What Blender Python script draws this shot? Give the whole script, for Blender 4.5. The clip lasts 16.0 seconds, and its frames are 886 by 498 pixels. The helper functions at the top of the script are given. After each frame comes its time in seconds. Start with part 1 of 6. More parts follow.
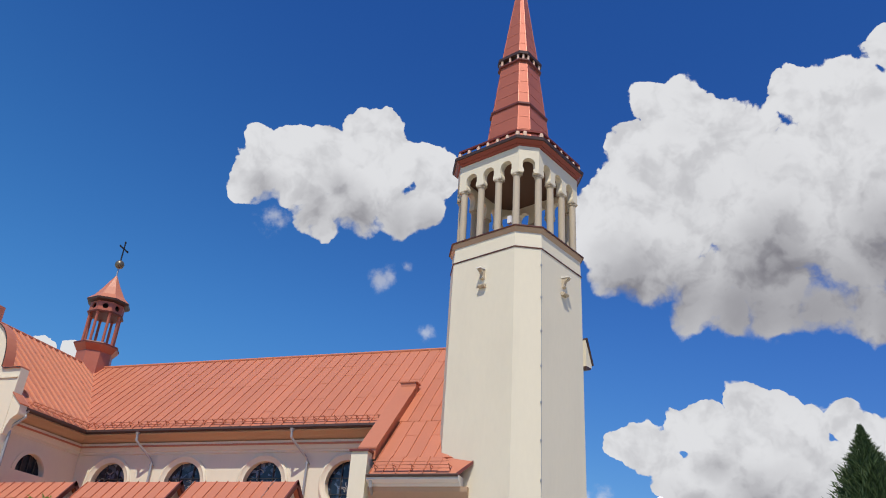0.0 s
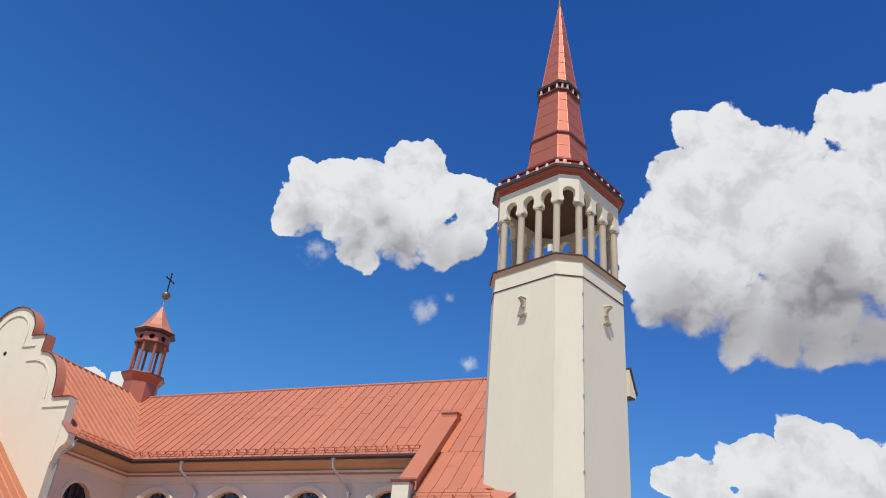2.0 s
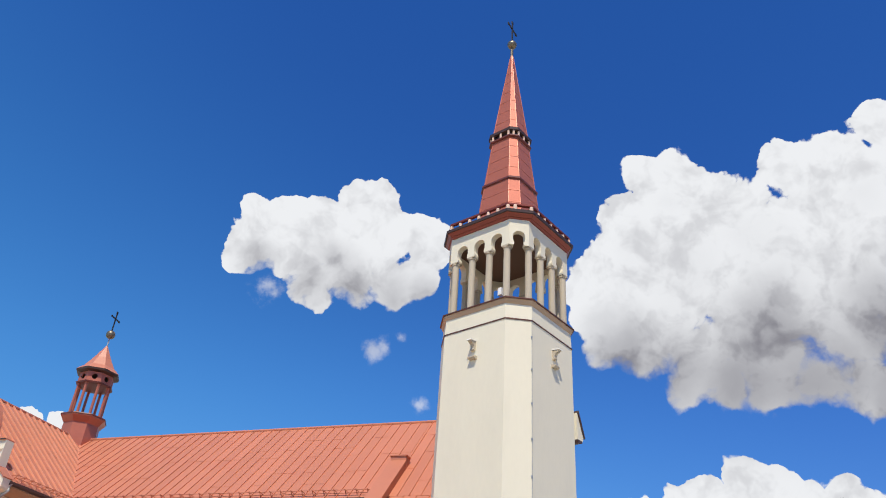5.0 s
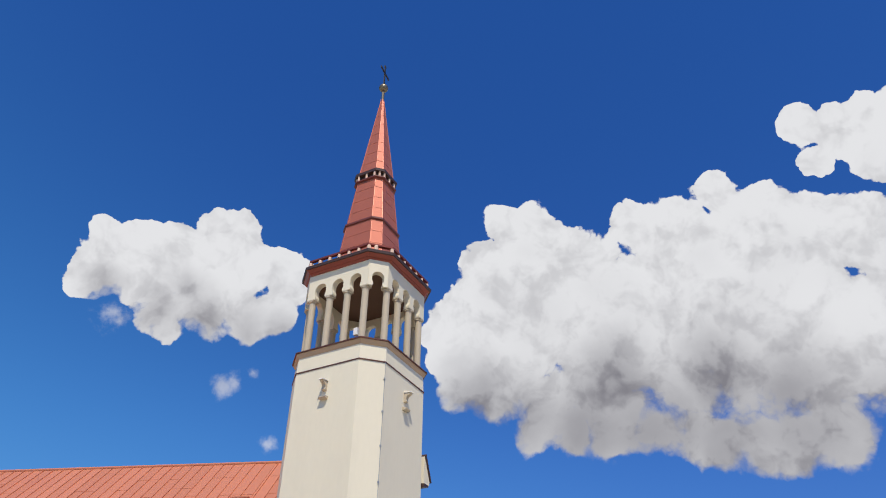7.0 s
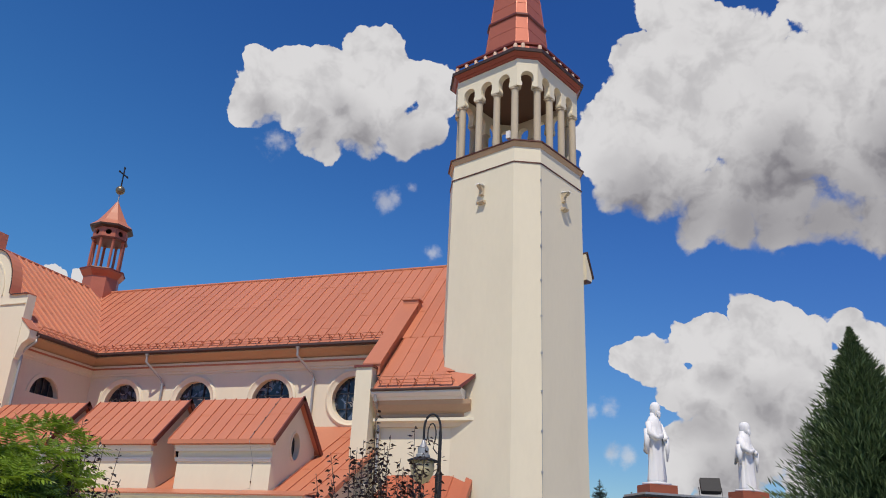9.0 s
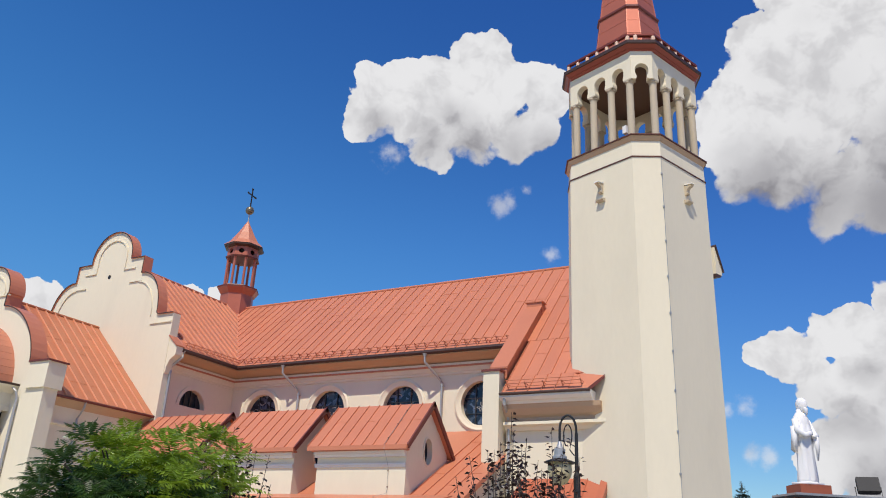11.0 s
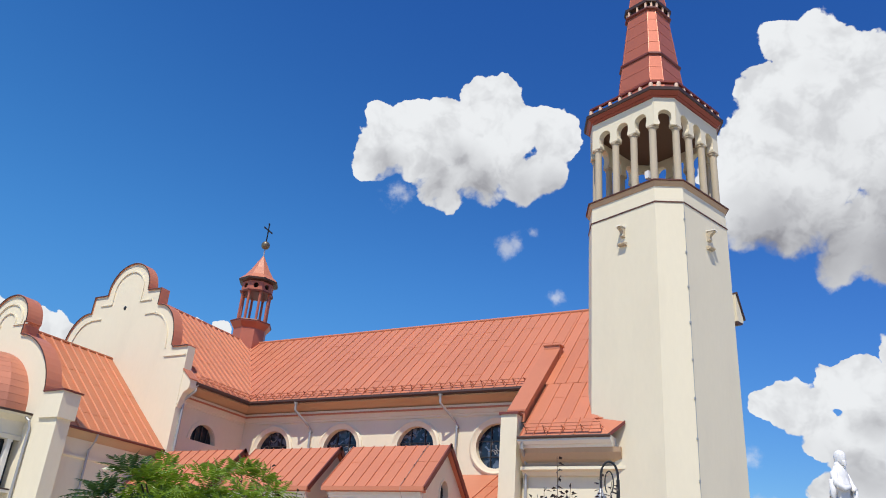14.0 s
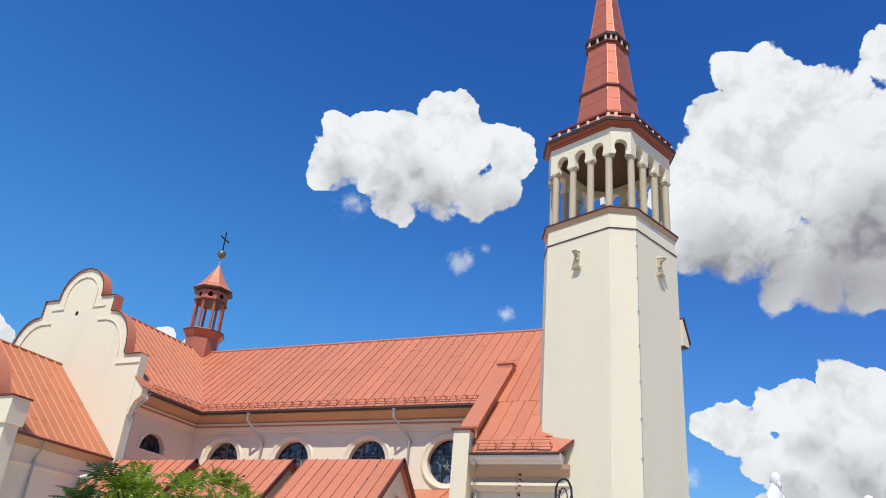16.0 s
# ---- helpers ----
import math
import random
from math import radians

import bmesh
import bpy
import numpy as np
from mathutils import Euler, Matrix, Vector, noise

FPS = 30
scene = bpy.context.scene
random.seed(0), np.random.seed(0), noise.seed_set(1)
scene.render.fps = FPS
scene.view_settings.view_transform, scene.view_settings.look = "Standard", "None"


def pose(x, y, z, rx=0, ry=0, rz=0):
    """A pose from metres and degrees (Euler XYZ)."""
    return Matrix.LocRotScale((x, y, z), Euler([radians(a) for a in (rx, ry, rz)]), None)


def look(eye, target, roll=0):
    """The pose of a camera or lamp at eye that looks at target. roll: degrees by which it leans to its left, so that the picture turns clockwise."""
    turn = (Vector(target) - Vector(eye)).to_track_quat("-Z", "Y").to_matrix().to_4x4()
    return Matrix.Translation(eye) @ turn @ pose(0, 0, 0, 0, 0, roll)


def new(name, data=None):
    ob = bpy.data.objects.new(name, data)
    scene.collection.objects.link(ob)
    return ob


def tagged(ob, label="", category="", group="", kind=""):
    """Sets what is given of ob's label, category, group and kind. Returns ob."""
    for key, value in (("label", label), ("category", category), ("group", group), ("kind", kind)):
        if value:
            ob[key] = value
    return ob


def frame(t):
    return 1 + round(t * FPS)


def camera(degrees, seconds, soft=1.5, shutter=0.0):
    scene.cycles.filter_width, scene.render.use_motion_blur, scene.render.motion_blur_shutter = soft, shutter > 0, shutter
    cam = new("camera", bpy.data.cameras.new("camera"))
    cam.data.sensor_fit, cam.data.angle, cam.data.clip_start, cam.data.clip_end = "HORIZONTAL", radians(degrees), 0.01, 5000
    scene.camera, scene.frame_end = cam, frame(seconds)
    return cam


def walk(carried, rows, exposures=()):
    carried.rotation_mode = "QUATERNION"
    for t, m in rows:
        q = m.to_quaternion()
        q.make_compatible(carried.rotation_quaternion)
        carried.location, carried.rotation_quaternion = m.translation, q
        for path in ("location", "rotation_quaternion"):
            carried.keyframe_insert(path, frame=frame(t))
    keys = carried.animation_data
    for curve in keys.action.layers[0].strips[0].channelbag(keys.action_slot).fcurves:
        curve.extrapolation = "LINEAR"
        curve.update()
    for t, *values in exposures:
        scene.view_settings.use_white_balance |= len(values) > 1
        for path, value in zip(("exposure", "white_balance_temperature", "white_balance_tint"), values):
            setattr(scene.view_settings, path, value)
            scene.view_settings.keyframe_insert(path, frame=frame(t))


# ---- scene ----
cam = camera(58.33, 16.0, soft=1.0)
PATH = [
    (0.0, 0.03, 0.17, 1.75, 17.86, 27.39, -3.46), (0.5, 0.24, 0.16, 1.72, 18.84, 26.42, -3.38), (1.0, 0.30, 0.14, 1.69, 21.07, 28.65, -3.44),
    (1.5, 0.28, 0.12, 1.67, 19.59, 29.16, -4.47), (2.0, 0.09, 0.25, 1.67, 20.69, 29.43, -4.57), (2.5, 0.25, 0.16, 1.64, 18.78, 30.53, -3.88),
    (3.0, 0.23, 0.12, 1.65, 18.41, 31.35, -3.63), (5.5, 0.34, -0.16, 1.64, 16.39, 32.92, -3.17), (6.0, 0.42, -0.21, 1.64, 10.59, 33.70, -2.33),
    (6.5, 0.45, -0.19, 1.64, 6.22, 33.73, -1.17), (7.0, 0.44, -0.15, 1.63, 7.19, 35.76, -0.84), (7.5, 0.45, -0.18, 1.56, 7.89, 34.63, -1.39),
    (8.0, 0.41, -0.02, 1.57, 10.25, 32.11, -1.70), (8.5, 0.35, 0.32, 1.65, 14.11, 26.12, -2.06), (9.0, 0.26, 0.36, 1.67, 18.75, 21.58, -2.42),
    (11.5, 0.08, 0.16, 1.57, 30.76, 20.88, -3.18), (12.0, -0.05, 0.09, 1.53, 34.11, 18.99, -3.23), (12.5, -0.15, 0.14, 1.56, 34.69, 16.85, -2.26),
    (13.0, -0.25, 0.17, 1.56, 33.58, 15.66, -3.53), (13.5, -0.35, 0.20, 1.58, 29.76, 17.97, -2.92), (14.0, -0.49, -0.01, 1.58, 27.55, 24.40, -4.25),
    (14.5, -0.48, -0.29, 1.50, 30.27, 24.76, -3.62), (15.0, -0.39, -0.50, 1.49, 33.64, 21.95, -3.58), (15.5, -0.42, -0.68, 1.45, 26.02, 24.30, -3.59),
    (16.0, -0.46, -0.86, 1.42, 23.53, 25.69, -4.68),
]
EXPOSURE = [(0.0, -0.17, 6480, 10), (1.0, -0.13, 6480, 10), (2.5, -0.03, 6480, 9), (5.5, 0.06, 6450, 9), (6.0, -0.04, 6480, 9), (6.5, -0.14, 6500, 10), (7.0, -0.1, 6500, 10), (8.0, -0.17, 6550, 10), (9.0, -0.28, 6680, 11), (9.5, -0.22, 6680, 11),
            (11.0, -0.06, 6580, 10), (11.5, -0.04, 6500, 9), (12.5, 0.04, 6450, 7), (14.0, 0.04, 6450, 8), (15.0, 0.04, 6450, 8), (16.0, 0.11, 6400, 7)]
walk(cam, [(t, pose(ex, ey, ez, 90 + p, r, y)) for t, ex, ey, ez, y, p, r in PATH], EXPOSURE)

# ---- light ----
SUN_AZ, SUN_EL = radians(168), radians(58)   # from +Y towards +X, and up
world = bpy.data.worlds.new("sky")
scene.world = world
world.use_nodes = True
wn, wl = world.node_tree.nodes, world.node_tree.links
wn.clear()

# cumulus clouds: azimuth to the left of +Y, height and radius in degrees
CLOUD_LEFT = [
    (35.7, 30.8, 2.0), (34.9, 33.1, 1.4), (31.9, 33.6, 1.6), (29.2, 34.2, 1.4), (26.8, 35.0, 1.8), (25.2, 35.7, 1.3), (24.9, 33.2, 2.6), (21.3, 33.8, 1.2),
    (20.3, 32.7, 1.8), (28.0, 31.6, 3.2), (31.7, 31.1, 2.6), (29.9, 28.9, 2.0), (26.8, 29.5, 2.3), (23.1, 29.9, 2.1), (20.9, 30.2, 1.5), (29.0, 27.5, 1.2),
]
CLOUD_BIG = [
    (1.7, 37.6, 1.7), (-0.8, 36.7, 2.2), (3.8, 34.0, 2.5), (5.3, 32.0, 2.2), (1.0, 32.7, 4.2), (-4.5, 34.4, 3.0), (-9.2, 36.5, 2.1), (-13.1, 35.9, 2.3),
    (-16.8, 37.8, 1.7), (-19.3, 34.9, 3.1), (-22.7, 33.3, 3.3), (-26.2, 32.0, 3.2), (5.8, 26.0, 2.1), (2.7, 26.0, 3.3), (-0.7, 24.7, 3.3), (-5.1, 25.2, 4.5),
    (-10.4, 26.7, 5.2), (-15.9, 27.1, 5.7), (-21.1, 26.1, 5.4), (-25.7, 25.8, 5.1), (-11.5, 22.0, 2.5), (-16.2, 20.7, 2.2), (-20.5, 20.8, 2.5), (0.2, 23.0, 1.9),
    (7.9, 30.2, 1.8), (-5.8, 30.7, 4.3), (-10.5, 31.4, 4.2), (-2.1, 29.8, 3.5), (-15.5, 32.2, 4.0), (7.2, 28.3, 1.7), (4.9, 28.6, 3.0), (-13.7, 21.2, 2.2),
    (-18.3, 20.6, 2.3), (-8.8, 22.5, 2.3), (-5.6, 22.5, 2.0), (-2.5, 22.5, 1.7),
]
CLOUD_TOP = [
    (-24.2, 40.6, 1.4), (-27.1, 39.2, 1.9), (-29.3, 39.6, 1.4), (-29.8, 37.1, 2.4), (-24.5, 38.1, 1.0), (-32.7, 38.5, 2.8),
]
CLOUD_LOW = [
    (5.7, 13.8, 1.1), (3.8, 14.2, 1.7), (1.8, 15.2, 1.4), (0.0, 15.5, 1.5), (-2.8, 16.7, 1.4), (-4.6, 15.7, 1.6), (-6.4, 14.6, 1.5), (-1.3, 13.2, 2.8),
    (-5.4, 12.4, 2.5), (-9.1, 15.0, 1.4), (-10.1, 14.0, 1.8), (2.5, 12.2, 1.8), (-3.1, 10.7, 3.0), (-7.8, 11.2, 2.7), (-12.0, 13.3, 2.5),
]
CLOUD_BASE = [
    (1.8, 8.0, 2.0), (-1.7, 7.6, 2.6), (-5.3, 8.7, 3.2), (3.0, 6.0, 1.6), (-0.5, 5.1, 2.4), (-7.2, 5.9, 4.1), (-11.1, 10.9, 3.5), (-0.5, 9.8, 2.1),
    (-2.2, 12.0, 2.1), (1.2, 11.3, 1.7), (-3.6, 14.9, 1.7), (-0.5, 14.1, 1.8), (-4.8, 13.0, 2.1),
]
CLOUD_WEST = [
    (64.6, 12.9, 1.2), (63.3, 13.4, 1.1), (60.9, 14.6, 1.4), (59.1, 14.4, 1.5), (61.9, 11.7, 2.6), (64.1, 10.0, 2.0), (56.9, 14.6, 1.3), (55.4, 14.7, 1.2),
    (63.1, 8.1, 1.9), (65.7, 11.7, 2.0), (46.9, 16.8, 0.6), (45.4, 16.9, 0.7), (44.0, 16.4, 0.6), (60.0, 11.5, 2.1), (57.2, 13.0, 1.7),
]
CLOUD_GREY = [
    (4.9, 24.8, 2.8), (1.5, 23.6, 3.1), (-3.5, 22.5, 3.6), (-8.7, 21.9, 4.0), (-14.0, 21.0, 3.8), (-19.1, 20.7, 4.0), (-23.8, 20.3, 3.7), (-6.0, 25.6, 2.3),
    (-13.4, 25.2, 2.9), (-18.5, 23.7, 3.1),
]
CLOUD_GREY_LEFT = [
    (34.7, 30.0, 1.4), (30.3, 28.6, 2.2), (26.6, 28.5, 2.4), (23.0, 29.0, 2.2), (20.2, 29.2, 1.8), (28.8, 30.7, 1.6),
]
CLOUD_GREY_LOW = [
    (4.6, 11.8, 1.5), (1.0, 9.1, 2.7), (-2.7, 10.5, 2.8), (-5.2, 8.3, 3.7), (-0.6, 6.2, 3.5), (-7.3, 6.5, 3.9), (-0.4, 12.4, 1.5),
]
CLOUD_GREY_WEST = [
    (61.6, 10.9, 2.1), (63.6, 8.8, 2.4), (56.7, 13.4, 1.5), (58.9, 11.2, 2.2),
]
CLOUD_WISP = [
    (33.3, 28.0, 1.3), (32.6, 27.7, 1.1), (24.3, 24.5, 1.0), (22.2, 25.9, 0.7), (20.4, 21.2, 0.9), (7.3, 10.4, 1.0), (8.4, 10.3, 0.8), (7.3, 7.5, 0.9), (6.0, 7.3, 0.8), (66.2, 23.7, 0.7), (23.4, 25.1, 0.8),
]
CLOUD_EAST = [
    (6.5, 13.7, 0.8), (5.4, 14.0, 1.0), (4.2, 13.6, 1.3), (4.4, 14.3, 1.3),
]


def cloud_field(name, puffs):
    """A node group: how deep a direction lies inside these puffs (azimuth, height, radius, peak), 0 at a rim."""
    g = bpy.data.node_groups.new(name, "ShaderNodeTree")
    g.interface.new_socket("Way", in_out="INPUT", socket_type="NodeSocketVector")
    g.interface.new_socket("Depth", in_out="OUTPUT", socket_type="NodeSocketFloat")
    n, l = g.nodes, g.links
    gi, go = n.new("NodeGroupInput"), n.new("NodeGroupOutput")
    last = None
    for az, el, r, peak in puffs:
        a, e = radians(az + 0.2), radians(el)
        d = n.new("ShaderNodeVectorMath")
        d.operation = "DISTANCE"
        d.inputs[1].default_value = (-math.sin(a) * math.cos(e), math.cos(a) * math.cos(e), math.sin(e))
        l.new(gi.outputs[0], d.inputs[0])
        k = n.new("ShaderNodeMath")
        k.operation = "MULTIPLY_ADD"
        k.inputs[1].default_value, k.inputs[2].default_value = -1.0 / radians(r * 1.06), peak
        l.new(d.outputs["Value"], k.inputs[0])
        if last:
            s = n.new("ShaderNodeMath")
            s.operation = "SMOOTH_MAX"
            s.inputs[2].default_value = 0.25
            l.new(last, s.inputs[0])
            l.new(k.outputs[0], s.inputs[1])
            last = s.outputs[0]
        else:
            last = k.outputs[0]
    l.new(last, go.inputs[0])
    return g


def wnode(kind, **inputs):
    n = wn.new(kind)
    for k, v in inputs.items():
        n.inputs[k.replace("_", " ")].default_value = v
    return n


def wmath(op, a, b):
    n = wn.new("ShaderNodeMath")
    n.operation = op
    for i, v in enumerate((a, b)):
        if isinstance(v, (int, float)):
            n.inputs[i].default_value = v
        else:
            wl.new(v, n.inputs[i])
    return n.outputs[0]


def wvec(op, a, b):
    n = wn.new("ShaderNodeVectorMath")
    n.operation = op
    for i, v in enumerate((a, b)):
        if isinstance(v, tuple):
            n.inputs[i].default_value = v
        else:
            wl.new(v, n.inputs[i])
    return n.outputs[0]


def wramp(value, lo, hi, a=0.0, b=1.0):
    n = wn.new("ShaderNodeMapRange")
    n.interpolation_type = "SMOOTHSTEP"
    for k, v in ((1, lo), (2, hi), (3, a), (4, b)):
        n.inputs[k].default_value = v
    wl.new(value, n.inputs[0])
    return n.outputs[0]


sky = wn.new("ShaderNodeTexSky")
sky.sky_type, sky.sun_disc, sky.sun_elevation, sky.sun_rotation = "NISHITA", False, SUN_EL, SUN_AZ
sky.air_density, sky.dust_density, sky.ozone_density = 1.0, 0.2, 3.0
tint = wnode("ShaderNodeHueSaturation", Saturation=1.3, Value=1.0)
wl.new(sky.outputs[0], tint.inputs["Color"])
deepen = wn.new("ShaderNodeMix")
deepen.data_type, deepen.blend_type = "RGBA", "MULTIPLY"
deepen.inputs["Factor"].default_value = 1.0
wl.new(tint.outputs[0], deepen.inputs["A"])
way = wn.new("ShaderNodeTexCoord").outputs["Generated"]
split = wn.new("ShaderNodeSeparateXYZ")
wl.new(way, split.inputs[0])
clear = wn.new("ShaderNodeMix")          # paler and greener towards the horizon, deeper blue overhead
clear.data_type = "RGBA"
clear.inputs["A"].default_value, clear.inputs["B"].default_value = (1.0, 1.2, 1.3, 1), (0.71, 0.77, 1.13, 1)
wl.new(wramp(wmath("ADD", split.outputs["Z"], wmath("MULTIPLY", split.outputs["X"], 0.6)), -0.22, 0.58), clear.inputs["Factor"])
wl.new(clear.outputs["Result"], deepen.inputs["B"])
sky_bg = wn.new("ShaderNodeBackground")
wl.new(wramp(split.outputs["Z"], 0.0, 0.4, 0.085, 0.125), sky_bg.inputs["Strength"])
wl.new(deepen.outputs["Result"], sky_bg.inputs[0])



def billow_field():
    """A node group: rounded heaps of three sizes with creases between them, as on a cumulus."""
    g = bpy.data.node_groups.new("billow_field", "ShaderNodeTree")
    g.interface.new_socket("Way", in_out="INPUT", socket_type="NodeSocketVector")
    g.interface.new_socket("Height", in_out="OUTPUT", socket_type="NodeSocketFloat")
    n, l = g.nodes, g.links
    gi, go = n.new("NodeGroupInput"), n.new("NodeGroupOutput")
    last = None
    for scale, share in ((12.0, 0.6), (29.0, 0.34), (66.0, 0.2), (150.0, 0.11)):
        v = n.new("ShaderNodeTexVoronoi")
        v.inputs["Scale"].default_value, v.inputs["Detail"].default_value = scale, 0.0
        l.new(gi.outputs[0], v.inputs["Vector"])
        k = n.new("ShaderNodeMath")
        k.operation = "MULTIPLY_ADD"
        k.inputs[1].default_value, k.inputs[2].default_value = -share, 0.48 * share
        l.new(v.outputs["Distance"], k.inputs[0])
        if last:
            a = n.new("ShaderNodeMath")
            l.new(last, a.inputs[0])
            l.new(k.outputs[0], a.inputs[1])
            last = a.outputs[0]
        else:
            last = k.outputs[0]
    l.new(last, go.inputs[0])
    return g


def grouped(tree, vector):
    n = wn.new("ShaderNodeGroup")
    n.node_tree = tree
    wl.new(vector, n.inputs[0])
    return n.outputs[0]


puff = wnode("ShaderNodeTexNoise", Scale=11.0, Detail=5.0, Roughness=0.55)
wl.new(way, puff.inputs["Vector"])
shift = wvec("MULTIPLY", wvec("SUBTRACT", puff.outputs["Color"], (0.5, 0.5, 0.5)), (0.06, 0.06, 0.06))
warped = wvec("ADD", way, shift)
puffs = CLOUD_LEFT + CLOUD_BIG + CLOUD_TOP + CLOUD_LOW + CLOUD_BASE + CLOUD_WEST + CLOUD_EAST
field = cloud_field("cloud_field", [(*p, 1.0) for p in puffs])
grey_field = cloud_field("cloud_base_field", [(*p, 1.0) for p in CLOUD_GREY] + [(*p, 0.6) for p in CLOUD_GREY_LEFT] + [(*p, 0.35) for p in CLOUD_GREY_LOW + CLOUD_GREY_WEST])
heaps, wisps = billow_field(), cloud_field("wisp_field", [(*p, 1.0) for p in CLOUD_WISP])
here, above, low = grouped(field, warped), grouped(field, wvec("ADD", warped, (-0.02, 0.0, 0.045))), grouped(grey_field, warped)
heap, heap_above = grouped(heaps, warped), grouped(heaps, wvec("ADD", warped, (-0.006, -0.01, 0.024)))
fine = wnode("ShaderNodeTexNoise", Scale=34.0, Detail=6.0, Roughness=0.62)
wl.new(way, fine.inputs["Vector"])
billow = wnode("ShaderNodeTexNoise", Scale=5.0, Detail=4.0, Roughness=0.45)
wl.new(warped, billow.inputs["Vector"])
lumps = wmath("SUBTRACT", billow.outputs["Fac"], 0.5)
base = wramp(wmath("ADD", low, wmath("ADD", wmath("MULTIPLY", lumps, 0.4), wmath("MULTIPLY", heap, 0.3))), -0.75, 1.0)
ragged = wmath("ADD", wmath("MULTIPLY", heap, 0.95), wmath("MULTIPLY", wmath("SUBTRACT", fine.outputs["Fac"], 0.5), 0.5))
edge = wmath("ADD", wmath("ADD", here, wramp(here, 0.02, 0.2, 0.0, 0.18)), ragged)
mask_node = wn.new("ShaderNodeMapRange")          # crisp heaps above, a soft fringe below
mask_node.interpolation_type = "SMOOTHSTEP"
mask_node.inputs[1].default_value = 0.14
wl.new(edge, mask_node.inputs[0])
wl.new(wmath("ADD", wmath("MULTIPLY", base, 0.42), 0.24), mask_node.inputs[2])
thin = wramp(wmath("ADD", grouped(wisps, way), wmath("MULTIPLY", wmath("SUBTRACT", fine.outputs["Fac"], 0.55), 2.6)), 0.0, 1.0, 0.0, 0.55)
mask = wmath("MAXIMUM", mask_node.outputs[0], thin)
under = wramp(wmath("SUBTRACT", heap_above, heap), -0.12, 0.34)
shade = wmath("ADD", wmath("MULTIPLY", base, 0.66),
              wmath("ADD", wmath("MULTIPLY", under, 0.28), wmath("MULTIPLY", wramp(wmath("ADD", above, lumps), 0.1, 1.0), 0.13)))
tone = wn.new("ShaderNodeMix")
tone.data_type = "RGBA"
tone.inputs["A"].default_value, tone.inputs["B"].default_value = (0.83, 0.835, 0.855, 1), (0.24, 0.235, 0.265, 1)
wl.new(shade, tone.inputs["Factor"])
cloud_bg = wnode("ShaderNodeBackground", Strength=1.0)
wl.new(tone.outputs["Result"], cloud_bg.inputs[0])
both = wn.new("ShaderNodeMixShader")
wl.new(mask, both.inputs[0])
wl.new(sky_bg.outputs[0], both.inputs[1])
wl.new(cloud_bg.outputs[0], both.inputs[2])
wout = wn.new("ShaderNodeOutputWorld")
wl.new(both.outputs[0], wout.inputs[0])

sun_way = Vector((math.sin(SUN_AZ) * math.cos(SUN_EL), math.cos(SUN_AZ) * math.cos(SUN_EL), math.sin(SUN_EL)))
lamp = bpy.data.lights.new("sun", "SUN")
lamp.energy, lamp.angle, lamp.color = 4.3, radians(0.5), (1.0, 0.93, 0.81)
sun = new("sun", lamp)
sun.matrix_world = look(sun_way * 100, (0, 0, 0))


